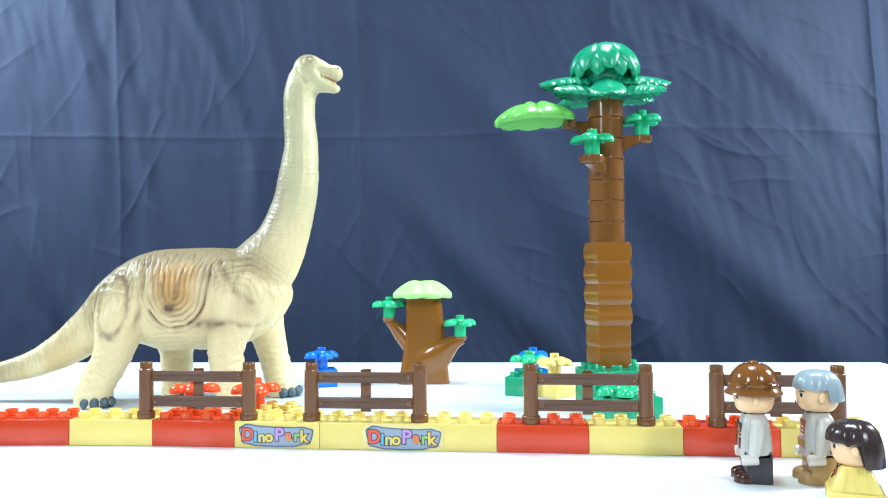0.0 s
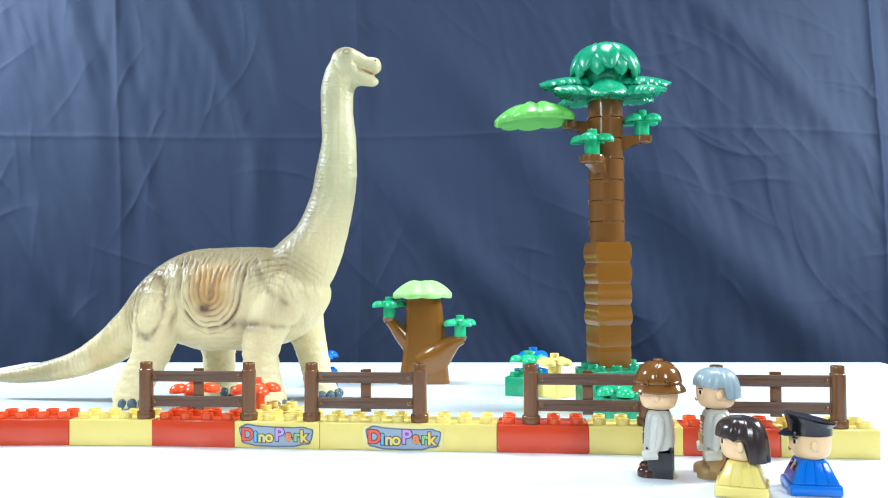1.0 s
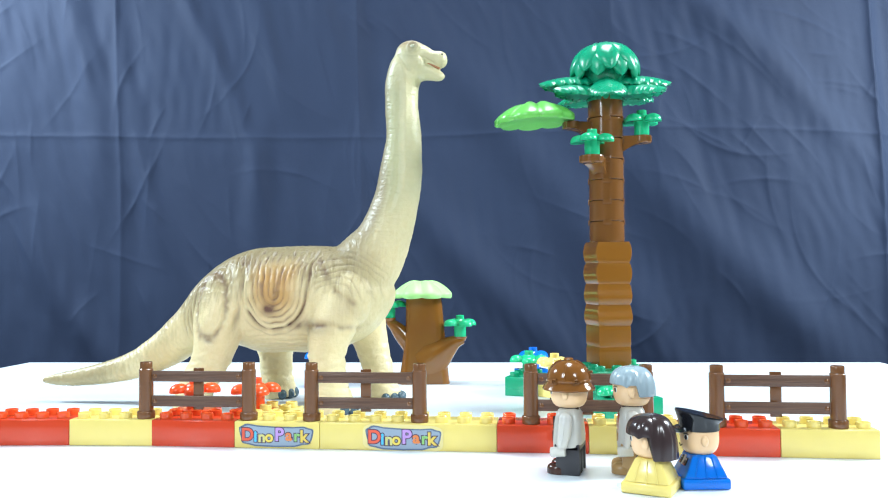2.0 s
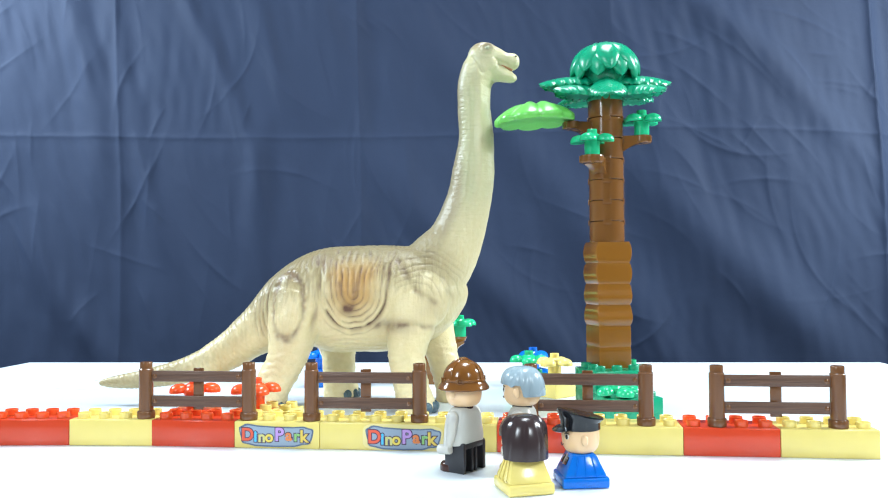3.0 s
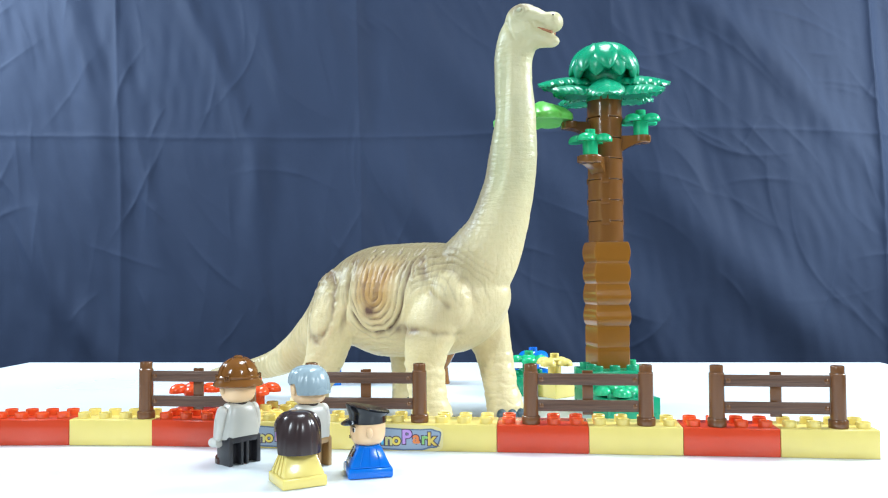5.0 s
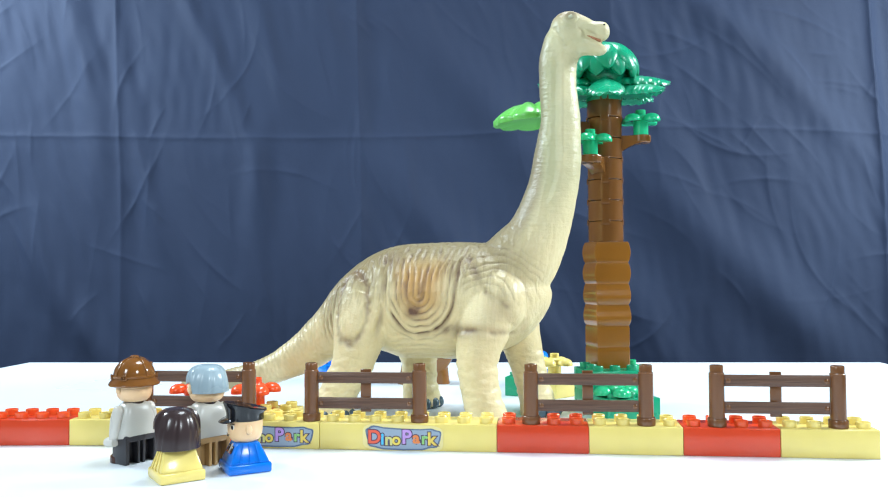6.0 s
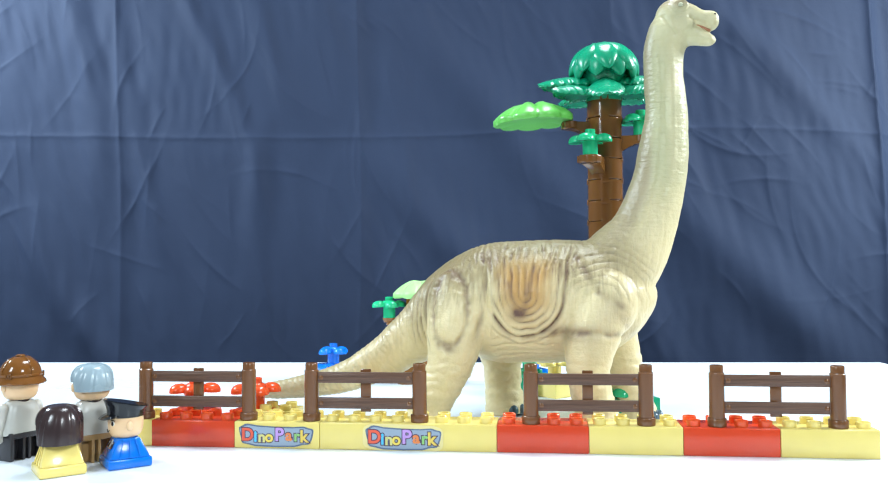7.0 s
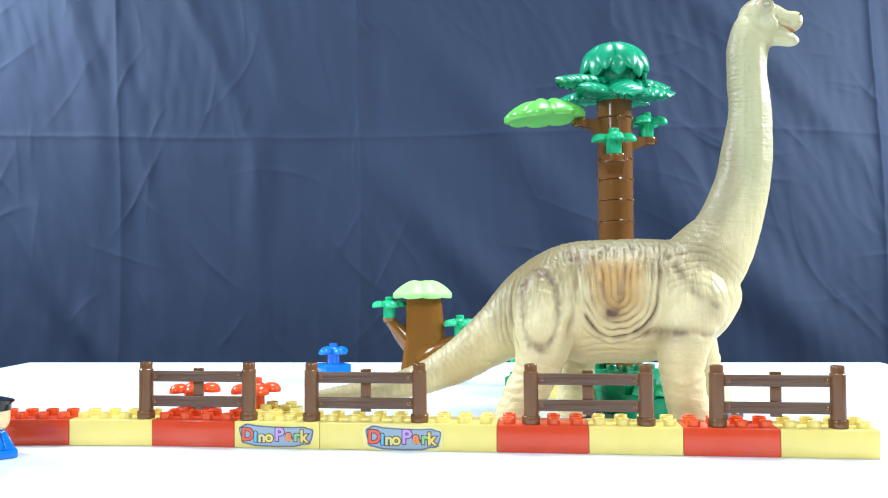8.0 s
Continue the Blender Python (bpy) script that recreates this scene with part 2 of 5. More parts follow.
# ---- mesh kit ----
class Form:
    """Collects closed shapes, each with its own material slot, for one mesh."""

    def __init__(self):
        self.v, self.f, self.m = [], [], []

    def add(self, verts, faces, m=Matrix(), slot=0):
        n = len(self.v)
        self.v += [tuple(m @ Vector(p)) for p in verts]
        self.f += [tuple(n + i for i in f) for f in faces]
        self.m += [slot] * len(faces)
        return self

    def rings(self, rings, m=Matrix(), slot=0, caps=True):
        k = len(rings[0])
        faces = []
        for a in range(len(rings) - 1):
            for i in range(k):
                j = (i + 1) % k
                faces.append((a * k + i, a * k + j, (a + 1) * k + j, (a + 1) * k + i))
        if caps:
            faces += [tuple(range(k))[::-1], tuple((len(rings) - 1) * k + i for i in range(k))]
        return self.add([p for r in rings for p in r], faces, m, slot)

    def lathe(self, profile, m=Matrix(), slot=0, seg=24):
        rings = [[(r * math.cos(2 * math.pi * i / seg), r * math.sin(2 * math.pi * i / seg), z) for i in range(seg)] for r, z in profile]
        return self.rings(rings, m, slot)

    def ball(self, c, r, m=Matrix(), slot=0, seg=16, rows=10):
        prof = [(max(1e-5, math.sin(math.pi * i / rows)), -math.cos(math.pi * i / rows)) for i in range(rows + 1)]
        return self.lathe(prof, m @ Matrix.Translation(c) @ Matrix.Diagonal((*r, 1)), slot, seg)

    def box(self, c, size, bevel=0.0005, m=Matrix(), slot=0, top=1.0, topy=None, seg=2):
        """A bevelled box about c; top: how much narrower it is above."""
        bm = bmesh.new()
        bmesh.ops.create_cube(bm, size=1.0)
        for v in bm.verts:
            k, ky = (top, top if topy is None else topy) if v.co.z > 0 else (1.0, 1.0)
            v.co = Vector((v.co.x * size[0] * k, v.co.y * size[1] * ky, v.co.z * size[2]))
        if bevel:
            bmesh.ops.bevel(bm, geom=bm.edges[:], offset=bevel, segments=seg, profile=0.5, affect="EDGES")
        bm.verts.index_update()
        self.add([v.co[:] for v in bm.verts], [[v.index for v in f.verts] for f in bm.faces], m @ Matrix.Translation(c), slot)
        bm.free()
        return self

    def tube(self, stations, lateral=None, m=Matrix(), slot=0, seg=24, steps=5):
        """A smooth limb through stations (x, y, z, r, r across)."""
        P = [np.array(s, float) for s in stations]
        pts = []
        for i in range(len(P) - 1):
            p0, p1, p2, p3 = P[max(i - 1, 0)], P[i], P[i + 1], P[min(i + 2, len(P) - 1)]
            for k in range(steps):
                t = k / steps
                pts.append(0.5 * (2 * p1 + (p2 - p0) * t + (2 * p0 - 5 * p1 + 4 * p2 - p3) * t * t + (3 * p1 - p0 - 3 * p2 + p3) * t ** 3))
        pts.append(P[-1])
        rings = []
        for i, p in enumerate(pts):
            d = Vector(pts[min(i + 1, len(pts) - 1)][:3] - pts[max(i - 1, 0)][:3]).normalized()
            side = Vector((0, 1, 0))
            up = d.cross(side).normalized()
            side = up.cross(d).normalized()
            c = Vector(p[:3])
            rings.append([tuple(c + up * (p[3] * math.cos(2 * math.pi * j / seg)) + side * (p[4] * math.sin(2 * math.pi * j / seg))) for j in range(seg)])
        return self.rings(rings, m, slot)

    def mesh(self, name, mats, angle=35):
        me = bpy.data.meshes.new(name)
        me.from_pydata(self.v, [], self.f)
        for a in mats:
            me.materials.append(a)
        me.polygons.foreach_set("material_index", self.m)
        bm = bmesh.new()
        bm.from_mesh(me)
        bmesh.ops.recalc_face_normals(bm, faces=bm.faces[:])
        bm.to_mesh(me)
        bm.free()
        me.shade_smooth()
        me.set_sharp_from_angle(angle=radians(angle))
        return me


def part(name, form, material, parent=None, label="", m=Matrix(), angle=35):
    me = form if isinstance(form, bpy.types.Mesh) else form.mesh(name, material if isinstance(material, (list, tuple)) else [material], angle)
    ob = new(name, me)
    ob.parent = parent
    ob.matrix_basis = m
    return tagged(ob, label)


def thing(name, label, category, m, group=""):
    ob = new(name)
    ob.empty_display_size = 0.02
    ob.matrix_basis = m
    return tagged(ob, label, category, group)


def at(x, y, z):
    return Matrix.Translation((x, y, z))


U = 0.016
BH = 0.0192


def stud_mesh(name, mat):
    return Form().lathe([(0.0046, 0), (0.0047, 0.0040), (0.0044, 0.0045), (0.0036, 0.0045), (0.0034, 0.0042), (0.0033, 0.0010), (0.0001, 0.0009)], seg=20).mesh(name, [mat], 30)


STUDS = {}


def brick(parent, mat, nx, ny, m=Matrix(), label="", high=BH, skip=(), name="block"):
    """One stud block as a part of a thing: its body with studs on top; origin at the middle of its base."""
    body = part(name, Form().box((0, 0, high / 2), (nx * U - 0.0003, ny * U - 0.0003, high), 0.0006), mat, parent, label, m)
    add_studs(body, mat, nx, ny, high, skip)
    return body


def add_studs(body, mat, nx, ny, high, skip=()):
    if mat.name not in STUDS:
        STUDS[mat.name] = stud_mesh("stud", LIT_RED if mat is RED else mat)
    for i in range(nx):
        for j in range(ny):
            if (i, j) not in skip:
                part("stud", STUDS[mat.name], mat, body, "", at((i - (nx - 1) / 2) * U, (j - (ny - 1) / 2) * U, high - 0.0002))


def toy_brick(label, mat, nx, ny, m, group="", skip=()):
    """A loose stud block lying on the table."""
    ob = tagged(part("toy_brick", Form().box((0, 0, BH / 2), (nx * U - 0.0003, ny * U - 0.0003, BH), 0.0006), mat, None, label, m), label, "toy brick", group)
    add_studs(ob, mat, nx, ny, BH, skip)
    return ob


# ---- room ----
def slab(name, x0, x1, y0, y1, z0, z1, mat, label, kind="structure", bevel=0.0):
    f = Form().box((0, 0, 0), (x1 - x0, y1 - y0, z1 - z0), bevel)
    ob = part(name, f, mat, None, label, at((x0 + x1) / 2, (y0 + y1) / 2, (z0 + z1) / 2))
    return tagged(ob, label, kind=kind)


slab("floor", -2.3, 2.3, -2.3, 2.3, -0.84, -0.74, FLOOR, "plain grey floor of the room")
slab("ceiling", -2.3, 2.3, -2.3, 2.3, 1.90, 2.0, WALL, "plain white ceiling of the room")
slab("wall_north", -2.3, 2.3, 2.2, 2.3, -0.739, 1.899, WALL, "plain white wall behind the cloth")
slab("wall_south", -2.3, 2.3, -2.3, -2.2, -0.739, 1.899, WALL, "plain white wall behind the camera")
slab("wall_west", -2.3, -2.2, -2.199, 2.199, -0.739, 1.899, WALL, "plain white side wall")
slab("wall_east", 2.2, 2.3, -2.199, 2.199, -0.739, 1.899, WALL, "plain white side wall")


def build_table():
    t = thing("table", "white laminate table with a smooth glossy top", "table", pose(0, 0, 0, 0, 0, -3.9))
    # the top's far edge runs through the two far corners
    top = part("tabletop", Form().box((0, 0, 0), (1.2037, 1.42, 0.025), 0.003), TABLE, t, "glossy white top", at(-0.0855, 0.4415, -0.0125))
    for sx in (-0.56, 0.56):
        for sy in (-0.65, 0.65):
            part("leg", Form().box((0, 0, -0.3573), (0.045, 0.045, 0.7145), 0.003), METAL, t, "", at(-0.0855 + sx, 0.4415 + sy, -0.0254))
    return t


build_table()


def build_curtain():
    xs = np.concatenate((np.linspace(-1.25, -0.87, 40), np.linspace(-0.86, 0.86, 660), np.linspace(0.87, 1.25, 40)))
    zs = np.concatenate((np.linspace(-0.735, -0.06, 60), np.linspace(-0.05, 0.68, 290), np.linspace(0.69, 1.25, 50)))
    nx, nz = len(xs), len(zs)
    X, Z = np.meshgrid(xs, zs)
    rng = np.random.default_rng(7)
    Y = np.zeros_like(X)
    # broad hanging folds
    for k in range(7):
        f, ph, lean = rng.uniform(3, 9), rng.uniform(0, 6.28), rng.uniform(0.1, 0.5)
        Y += 0.040 / (f ** 0.9) * np.sin(f * (X + lean * Z) + ph)
    # long soft folds: from upper end to lower end, depth, width; those of the right half drag down to the right
    for x0, z0, x1, z1, a, w in ((-0.66, 0.66, -0.61, 0.30, 0.020, 0.030), (-0.577, 0.50, -0.49, 0.20, 0.015, 0.020), (-0.46, 0.66, -0.327, 0.28, 0.018, 0.018), (-0.327, 0.36, -0.32, 0.06, 0.012, 0.020),
                                 (-0.36, 0.66, -0.25, 0.42, 0.014, 0.022), (-0.24, 0.66, -0.17, 0.44, 0.012, 0.026), (-0.72, 0.20, -0.60, -0.05, 0.018, 0.030),
                                 (0.00, 0.52, 0.40, -0.02, 0.016, 0.045), (-0.08, 0.30, 0.22, -0.05, 0.016, 0.040), (0.33, 0.34, 0.66, -0.02, 0.020, 0.050), (0.42, 0.62, 0.72, 0.36, 0.012, 0.030), (0.30, 0.62, 0.42, 0.30, 0.010, 0.030)):
        lx, lz = x1 - x0, z1 - z0
        n = math.hypot(lx, lz)
        along = ((X - x0) * lx + (Z - z0) * lz) / n / n
        across = ((X - x0) * lz - (Z - z0) * lx) / n + 0.012 * np.sin(4 * along + 30 * x0)
        Y -= a * (0.50 if x0 < -0.1 else 0.8) * np.exp(-(across / w) ** 2) * np.exp(-((along - 0.5) / 0.62) ** 4)
    # fine upright ripples between the folds
    for k in range(10):
        f, ph, lean = rng.uniform(25, 80), rng.uniform(0, 6.28), rng.uniform(0.0, 0.45)
        fade = 0.5 + 0.5 * np.sin(rng.uniform(2, 6) * X + rng.uniform(2, 5) * Z + ph)
        Y += 0.030 / f * fade ** 2 * np.sin(f * (X + lean * Z) + 0.5 * np.sin(9 * Z + ph) + ph)
    # close wrinkles
    for k in range(16):
        f, ph, lean = rng.uniform(90, 260), rng.uniform(0, 6.28), rng.uniform(-0.2, 0.6)
        fade = np.clip(np.sin(rng.uniform(4, 12) * X + ph) * np.sin(rng.uniform(4, 12) * Z + 2 * ph), 0, 1)
        Y += 0.060 / f * fade * np.sin(f * (X + lean * Z) + 1.2 * np.sin(14 * Z + ph) + ph)
    # pressed storage creases: three upright, one level
    for c, a in ((-0.575, 0.0048), (-0.150, 0.0045), (0.298, 0.0055), (0.777, 0.012)):
        d = X - c - 0.004 * np.sin(7 * Z)
        Y -= a * np.exp(-np.abs(d) / 0.010) - 0.5 * a * np.exp(-((d - 0.03) / 0.02) ** 2)
    d = Z - 0.372 - 0.006 * np.sin(5 * X)
    Y -= 0.0014 * np.exp(-np.abs(d) / 0.005)
    # small sharp handling creases, each fading out along its length
    for k in range(170):
        cx, cz = rng.uniform(-0.85, 0.85), rng.uniform(0.0, 0.75)
        a = rng.normal(-0.55 if cx > 0.1 else -0.2, 0.6)
        along = (X - cx) * math.sin(a) + (Z - cz) * math.cos(a)
        across = (X - cx) * math.cos(a) - (Z - cz) * math.sin(a) + rng.uniform(-3, 3) * along ** 2
        size = rng.uniform(0.02, 0.10)
        Y -= rng.uniform(0.0006, 0.0022) * np.exp(-np.abs(across) / 0.0045) * np.exp(-(along / size) ** 2)
    verts = [(x, y, z) for x, y, z in zip(X.ravel(), Y.ravel(), Z.ravel())]
    faces = [(j * nx + i, j * nx + i + 1, (j + 1) * nx + i + 1, (j + 1) * nx + i) for j in range(nz - 1) for i in range(nx - 1)]
    me = bpy.data.meshes.new("backdrop_cloth")
    me.from_pydata(verts, [], faces)
    me.materials.append(CLOTH)
    me.shade_smooth()
    c = new("backdrop_cloth", me)
    c.matrix_basis = at(0, 1.45, 0)
    c.modifiers.new("thickness", "SOLIDIFY").thickness = 0.0015
    tagged(c, "dark navy cloth hung as a backdrop, creased and folded", "backdrop cloth")
    rod = part("curtain_rod", Form().lathe([(0.012, -1.35), (0.012, 1.35)], Matrix.Rotation(radians(90), 4, "Y")), METAL, None, "", at(0, 1.46, 1.262))
    tagged(rod, "plain metal rod that carries the navy cloth", "rod")


build_curtain()

# ---- brick wall in front ----
WALL_AT = Matrix.Translation((-0.15449, 0.60064, 0)) @ Matrix.Rotation(radians(-6.7285), 4, "Z")
G_WALL = "bricks of the low wall"
RED_LABEL = "red four-by-two stud brick in a low park wall"
YEL_LABEL = "yellow four-by-two stud brick in a low park wall"


def wall_brick(mat, label, s0, n, skip):
    return toy_brick(label, mat, n, 2, WALL_AT @ at((s0 + n / 2) * U, U, 0), G_WALL, skip)


def end_brick(mat, label, x0, y0, x1, y1, skip=()):
    a = math.atan2(y1 - y0, x1 - x0)
    m = Matrix.Translation((x1, y1, 0)) @ Matrix.Rotation(a, 4, "Z") @ at(-2 * U, U, 0)
    return toy_brick(label, mat, 4, 2, m, G_WALL, skip), m


end_brick(YELLOW, YEL_LABEL, -0.410, 0.6135, -0.3455, 0.6135)
end_brick(RED, RED_LABEL, -0.345, 0.6138, -0.281, 0.6127)
_, yellow_end = end_brick(YELLOW, YEL_LABEL, -0.281, 0.6127, -0.217, 0.6084, ((3, 0),))
end_brick(RED, RED_LABEL, -0.217, 0.6084, -0.1546, 0.6007)
sign_small = wall_brick(YELLOW, "yellow four-by-two brick with a park name sticker", 0, 4, ((0, 0), (3, 0)))
sign_large = wall_brick(YELLOW, "long yellow eight-by-two brick with a park name sticker", 4, 8, ((4, 0),))
wall_brick(RED, RED_LABEL, 12, 4, ((1, 0),))
wall_brick(YELLOW, YEL_LABEL, 16, 4, ((2, 0),))
wall_brick(RED, RED_LABEL, 20, 4, ((1, 0),))
wall_brick(YELLOW, YEL_LABEL, 24, 4, ((2, 0),))


def sticker(parent, x, z, wide, high, backing):
    """A park sign sticker: a stone shape with a dark rim and eight coloured letters."""
    front = -U - 0.0001

    def plate(name, w, h, y, mat, uneven, parent_, label=""):
        n = 40
        ring = []
        for i in range(n):
            a = 2 * math.pi * i / n
            c, s = math.cos(a), math.sin(a)
            rx, rz = abs(c) ** 0.35 * math.copysign(1, c), abs(s) ** 0.45 * math.copysign(1, s)
            k = 1 + uneven * (math.sin(3 * a + 0.6) * 0.6 + math.sin(7 * a) * 0.4)
            ring.append((rx * w / 2 * (1 + (k - 1) * 0.3), rz * h / 2 * k - 0.035 * h * rx))
        rings = [[(p[0], 0, p[1]) for p in ring], [(p[0], -0.00012, p[1]) for p in ring]]
        return part(name, Form().rings(rings), mat, parent_, label, at(0, y, 0))

    if backing:
        film = plate("sticker", wide * 1.09, high * 1.22, front, STICKER_PALE, 0.0, parent, "clear film sticker with the words Dino Park")
    else:
        film = plate("sticker", wide * 1.0, high * 1.0, front, STICKER_RIM, 0.17, parent, "stone-shaped sticker with the words Dino Park")
    film.matrix_basis = at(x, front, z)
    if backing:
        plate("sign_rim", wide, high, -0.00015, STICKER_RIM, 0.17, film)
    plate("sign_stone", wide * 0.96, high * 0.86, -0.0003, STICKER_STONE, 0.17, film)
    size = high * 0.84
    xs = [-0.400, -0.285, -0.195, -0.090, 0.055, 0.190, 0.305, 0.405]
    for ch, fx, mat, k in zip("DinoPark", xs, LETTER, (1.0, 0.86, 0.88, 0.88, 1.05, 0.88, 0.86, 0.95)):
        for name, off, y, mt in (("letter_rim", 0.080, -0.00046, INK), ("letter", 0.030, -0.00062, mat)):
            cu = bpy.data.curves.new(name, "FONT")
            cu.body, cu.size, cu.align_x, cu.offset = ch, size * k, "CENTER", off * size
            cu.extrude = 0.00005
            tmp = bpy.data.objects.new(name, cu)
            me = bpy.data.meshes.new_from_object(tmp)
            bpy.data.objects.remove(tmp)
            me.materials.clear()
            me.materials.append(mt)
            part(name, me, mt, film, "", at(fx * wide * 0.96, y, -size * 0.32 + high * 0.05 * math.sin(9 * fx)) @ Matrix.Rotation(radians(90), 4, "X"))


sticker(sign_small, 0.0003 - 0.001, 0.0095, 0.0545, 0.0148, False)
sticker(sign_large, -0.0031, 0.0092, 0.0535, 0.0155, True)


# ---- fences ----
def build_fence():
    f = thing("toy_fence", "brown plastic two-rail fence clipped on the brick wall", "toy fence", Matrix(), "fences on the wall")
    for sx in (-2.5 * U, 2.5 * U):
        post = Form().lathe([(0.0001, 0), (0.0062, 0), (0.0065, 0.0006), (0.0065, 0.0050), (0.0061, 0.0056), (0.0053, 0.0058), (0.0052, 0.0364), (0.0048, 0.0369), (0.0045, 0.0371), (0.0045, 0.0416), (0.0042, 0.0421), (0.0034, 0.0421), (0.0032, 0.0402), (0.0001, 0.0402)], seg=28)
        part("post", post, FENCE_BROWN, f, "", at(sx, 0, 0))
    for z in (0.0130, 0.0315):
        rail = part("rail", Form().box((0, 0, 0), (5 * U - 0.0096, 0.0030, 0.0079), 0.0004), GRAIN, f, "brown rail with moulded wood grain", at(0, 0.0, z))
        for sx in (-0.0325, 0.0325):
            b = Form().lathe([(0.0018, 0), (0.0018, 0.0003), (0.0013, 0.0006), (0.0001, 0.0008)], Matrix.Rotation(radians(90), 4, "X"), seg=14)
            part("bolt", b, FENCE_BROWN, rail, "", at(sx, -0.0014, 0))
    part("picket", Form().box((0, 0, 0), (0.0075, 0.0024, 0.0310), 0.0004), FENCE_BROWN, f, "", at(0, 0.0028, 0.0219))
    return f


fence = build_fence()
fence.matrix_basis = WALL_AT @ at(6 * U, U / 2, BH)
fence_mid = copy_thing(fence, WALL_AT @ at(16 * U, U / 2, BH))
fence_end = copy_thing(fence, WALL_AT @ at(24 * U, U / 2, BH))
pa = yellow_end @ Vector((1.5 * U, -U / 2, BH))
pb = WALL_AT @ Vector((0.5 * U, U / 2, BH))
copy_thing(fence, Matrix.Translation((pa + pb) / 2) @ Matrix.Rotation(math.atan2(pb.y - pa.y, pb.x - pa.x), 4, "Z"))


# ---- plants ----
def flower(parent, mat, m, label="", stem=0.0145, wide=0.0200, petals=4, turn=0.0):
    """A toy flower: round stem, four domed petals and a stud on top; returns the stem part."""
    s = part("stem", Form().lathe([(0.0001, 0), (0.0068, 0), (0.0069, stem), (0.0001, stem + 0.0005)], seg=24), mat, parent, label, m)
    for i in range(petals):
        a = turn + 2 * math.pi * i / petals
        p = Form()
        rings = []
        for r, z in ((1.0, 0.0), (1.02, 0.0012), (0.94, 0.0034), (0.72, 0.0056), (0.38, 0.0068), (0.02, 0.0071)):
            rings.append([(0.0122 + r * 0.0082 * math.cos(b) * 0.95, r * 0.0078 * math.sin(b), z) for b in (2 * math.pi * j / 20 for j in range(20))])
        p.rings(rings)
        part("petal", p, mat, s, "", at(0, 0, stem - 0.0010) @ Matrix.Rotation(a, 4, "Z") @ Matrix.Rotation(radians(4), 4, "Y"))
    part("bud", Form().lathe([(0.0078, 0.0), (0.0078, 0.0045), (0.0060, 0.0062), (0.0046, 0.0064), (0.0046, 0.0102), (0.0043, 0.0106), (0.0034, 0.0106), (0.0033, 0.0090), (0.0001, 0.0090)], seg=22), mat, s, "", at(0, 0, stem - 0.001))
    return s


def scallop_cap(mat, r, high, lobes, name, parent, m, label):
    """A domed, scalloped leaf cap with bulging lobes."""
    f = Form()
    seg = lobes * 10
    rings = []
    rows = ((0.50, 0.10), (0.90, 0.0), (0.97, 0.0), (1.0, 0.05), (1.0, 0.22), (0.975, 0.32), (0.92, 0.44), (0.84, 0.58), (0.73, 0.70), (0.60, 0.80), (0.46, 0.89), (0.32, 0.95), (0.16, 0.99), (0.02, 1.0))
    for i, (k, z) in enumerate(rows):
        ring = []
        for j in range(seg):
            a = 2 * math.pi * j / seg
            lob = abs(math.cos(lobes * a / 2)) ** 0.7
            knob = abs(math.cos((lobes - 3) * a / 2 + 0.4)) ** 0.8
            rr = r * k * (0.90 + 0.10 * lob)
            zz = high * z
            if i > 4:
                zz *= 0.80 + 0.10 * lob * min(1, k * 1.5) + 0.16 * knob * math.sin(math.pi * min(1.0, k * 1.15)) + 0.10 * (1 - k)
            if i in (1, 2, 3):
                zz -= high * 0.07 * lob
            ring.append((rr * math.cos(a), rr * math.sin(a), zz))
        rings.append(ring)
    f.rings(rings)
    return part(name, f, mat, parent, label, m, 60)


def branch(parent, m, long=0.030, wide=0.0135):
    """A short bracket-like branch that leaves the trunk along +x and carries a pad."""
    n, rings = 9, []
    for i in range(n):
        t = i / (n - 1)
        x = 0.010 + t * long
        top, low = 0.0, -0.0190 + 0.0130 * (1 - (1 - t) ** 2.2)
        w = wide * (0.62 + 0.38 * t) * 0.5
        rings.append([(x, -w, low), (x, w, low), (x, w, top - 0.0004), (x, w - 0.0004, top), (x, -w + 0.0004, top), (x, -w, top - 0.0004)])
    f = Form().rings(rings)
    pad = wide * 0.56
    f.lathe([(0.0001, -0.0068), (pad - 0.0010, -0.0066), (pad, -0.0056), (pad, -0.0010), (pad, -0.0006), (pad - 0.0004, 0.0003), (0.0001, 0.0003)], at(0.0035 + long, 0, 0), 0, 28)
    return part("branch", f, RING_BROWN, parent, "", m)


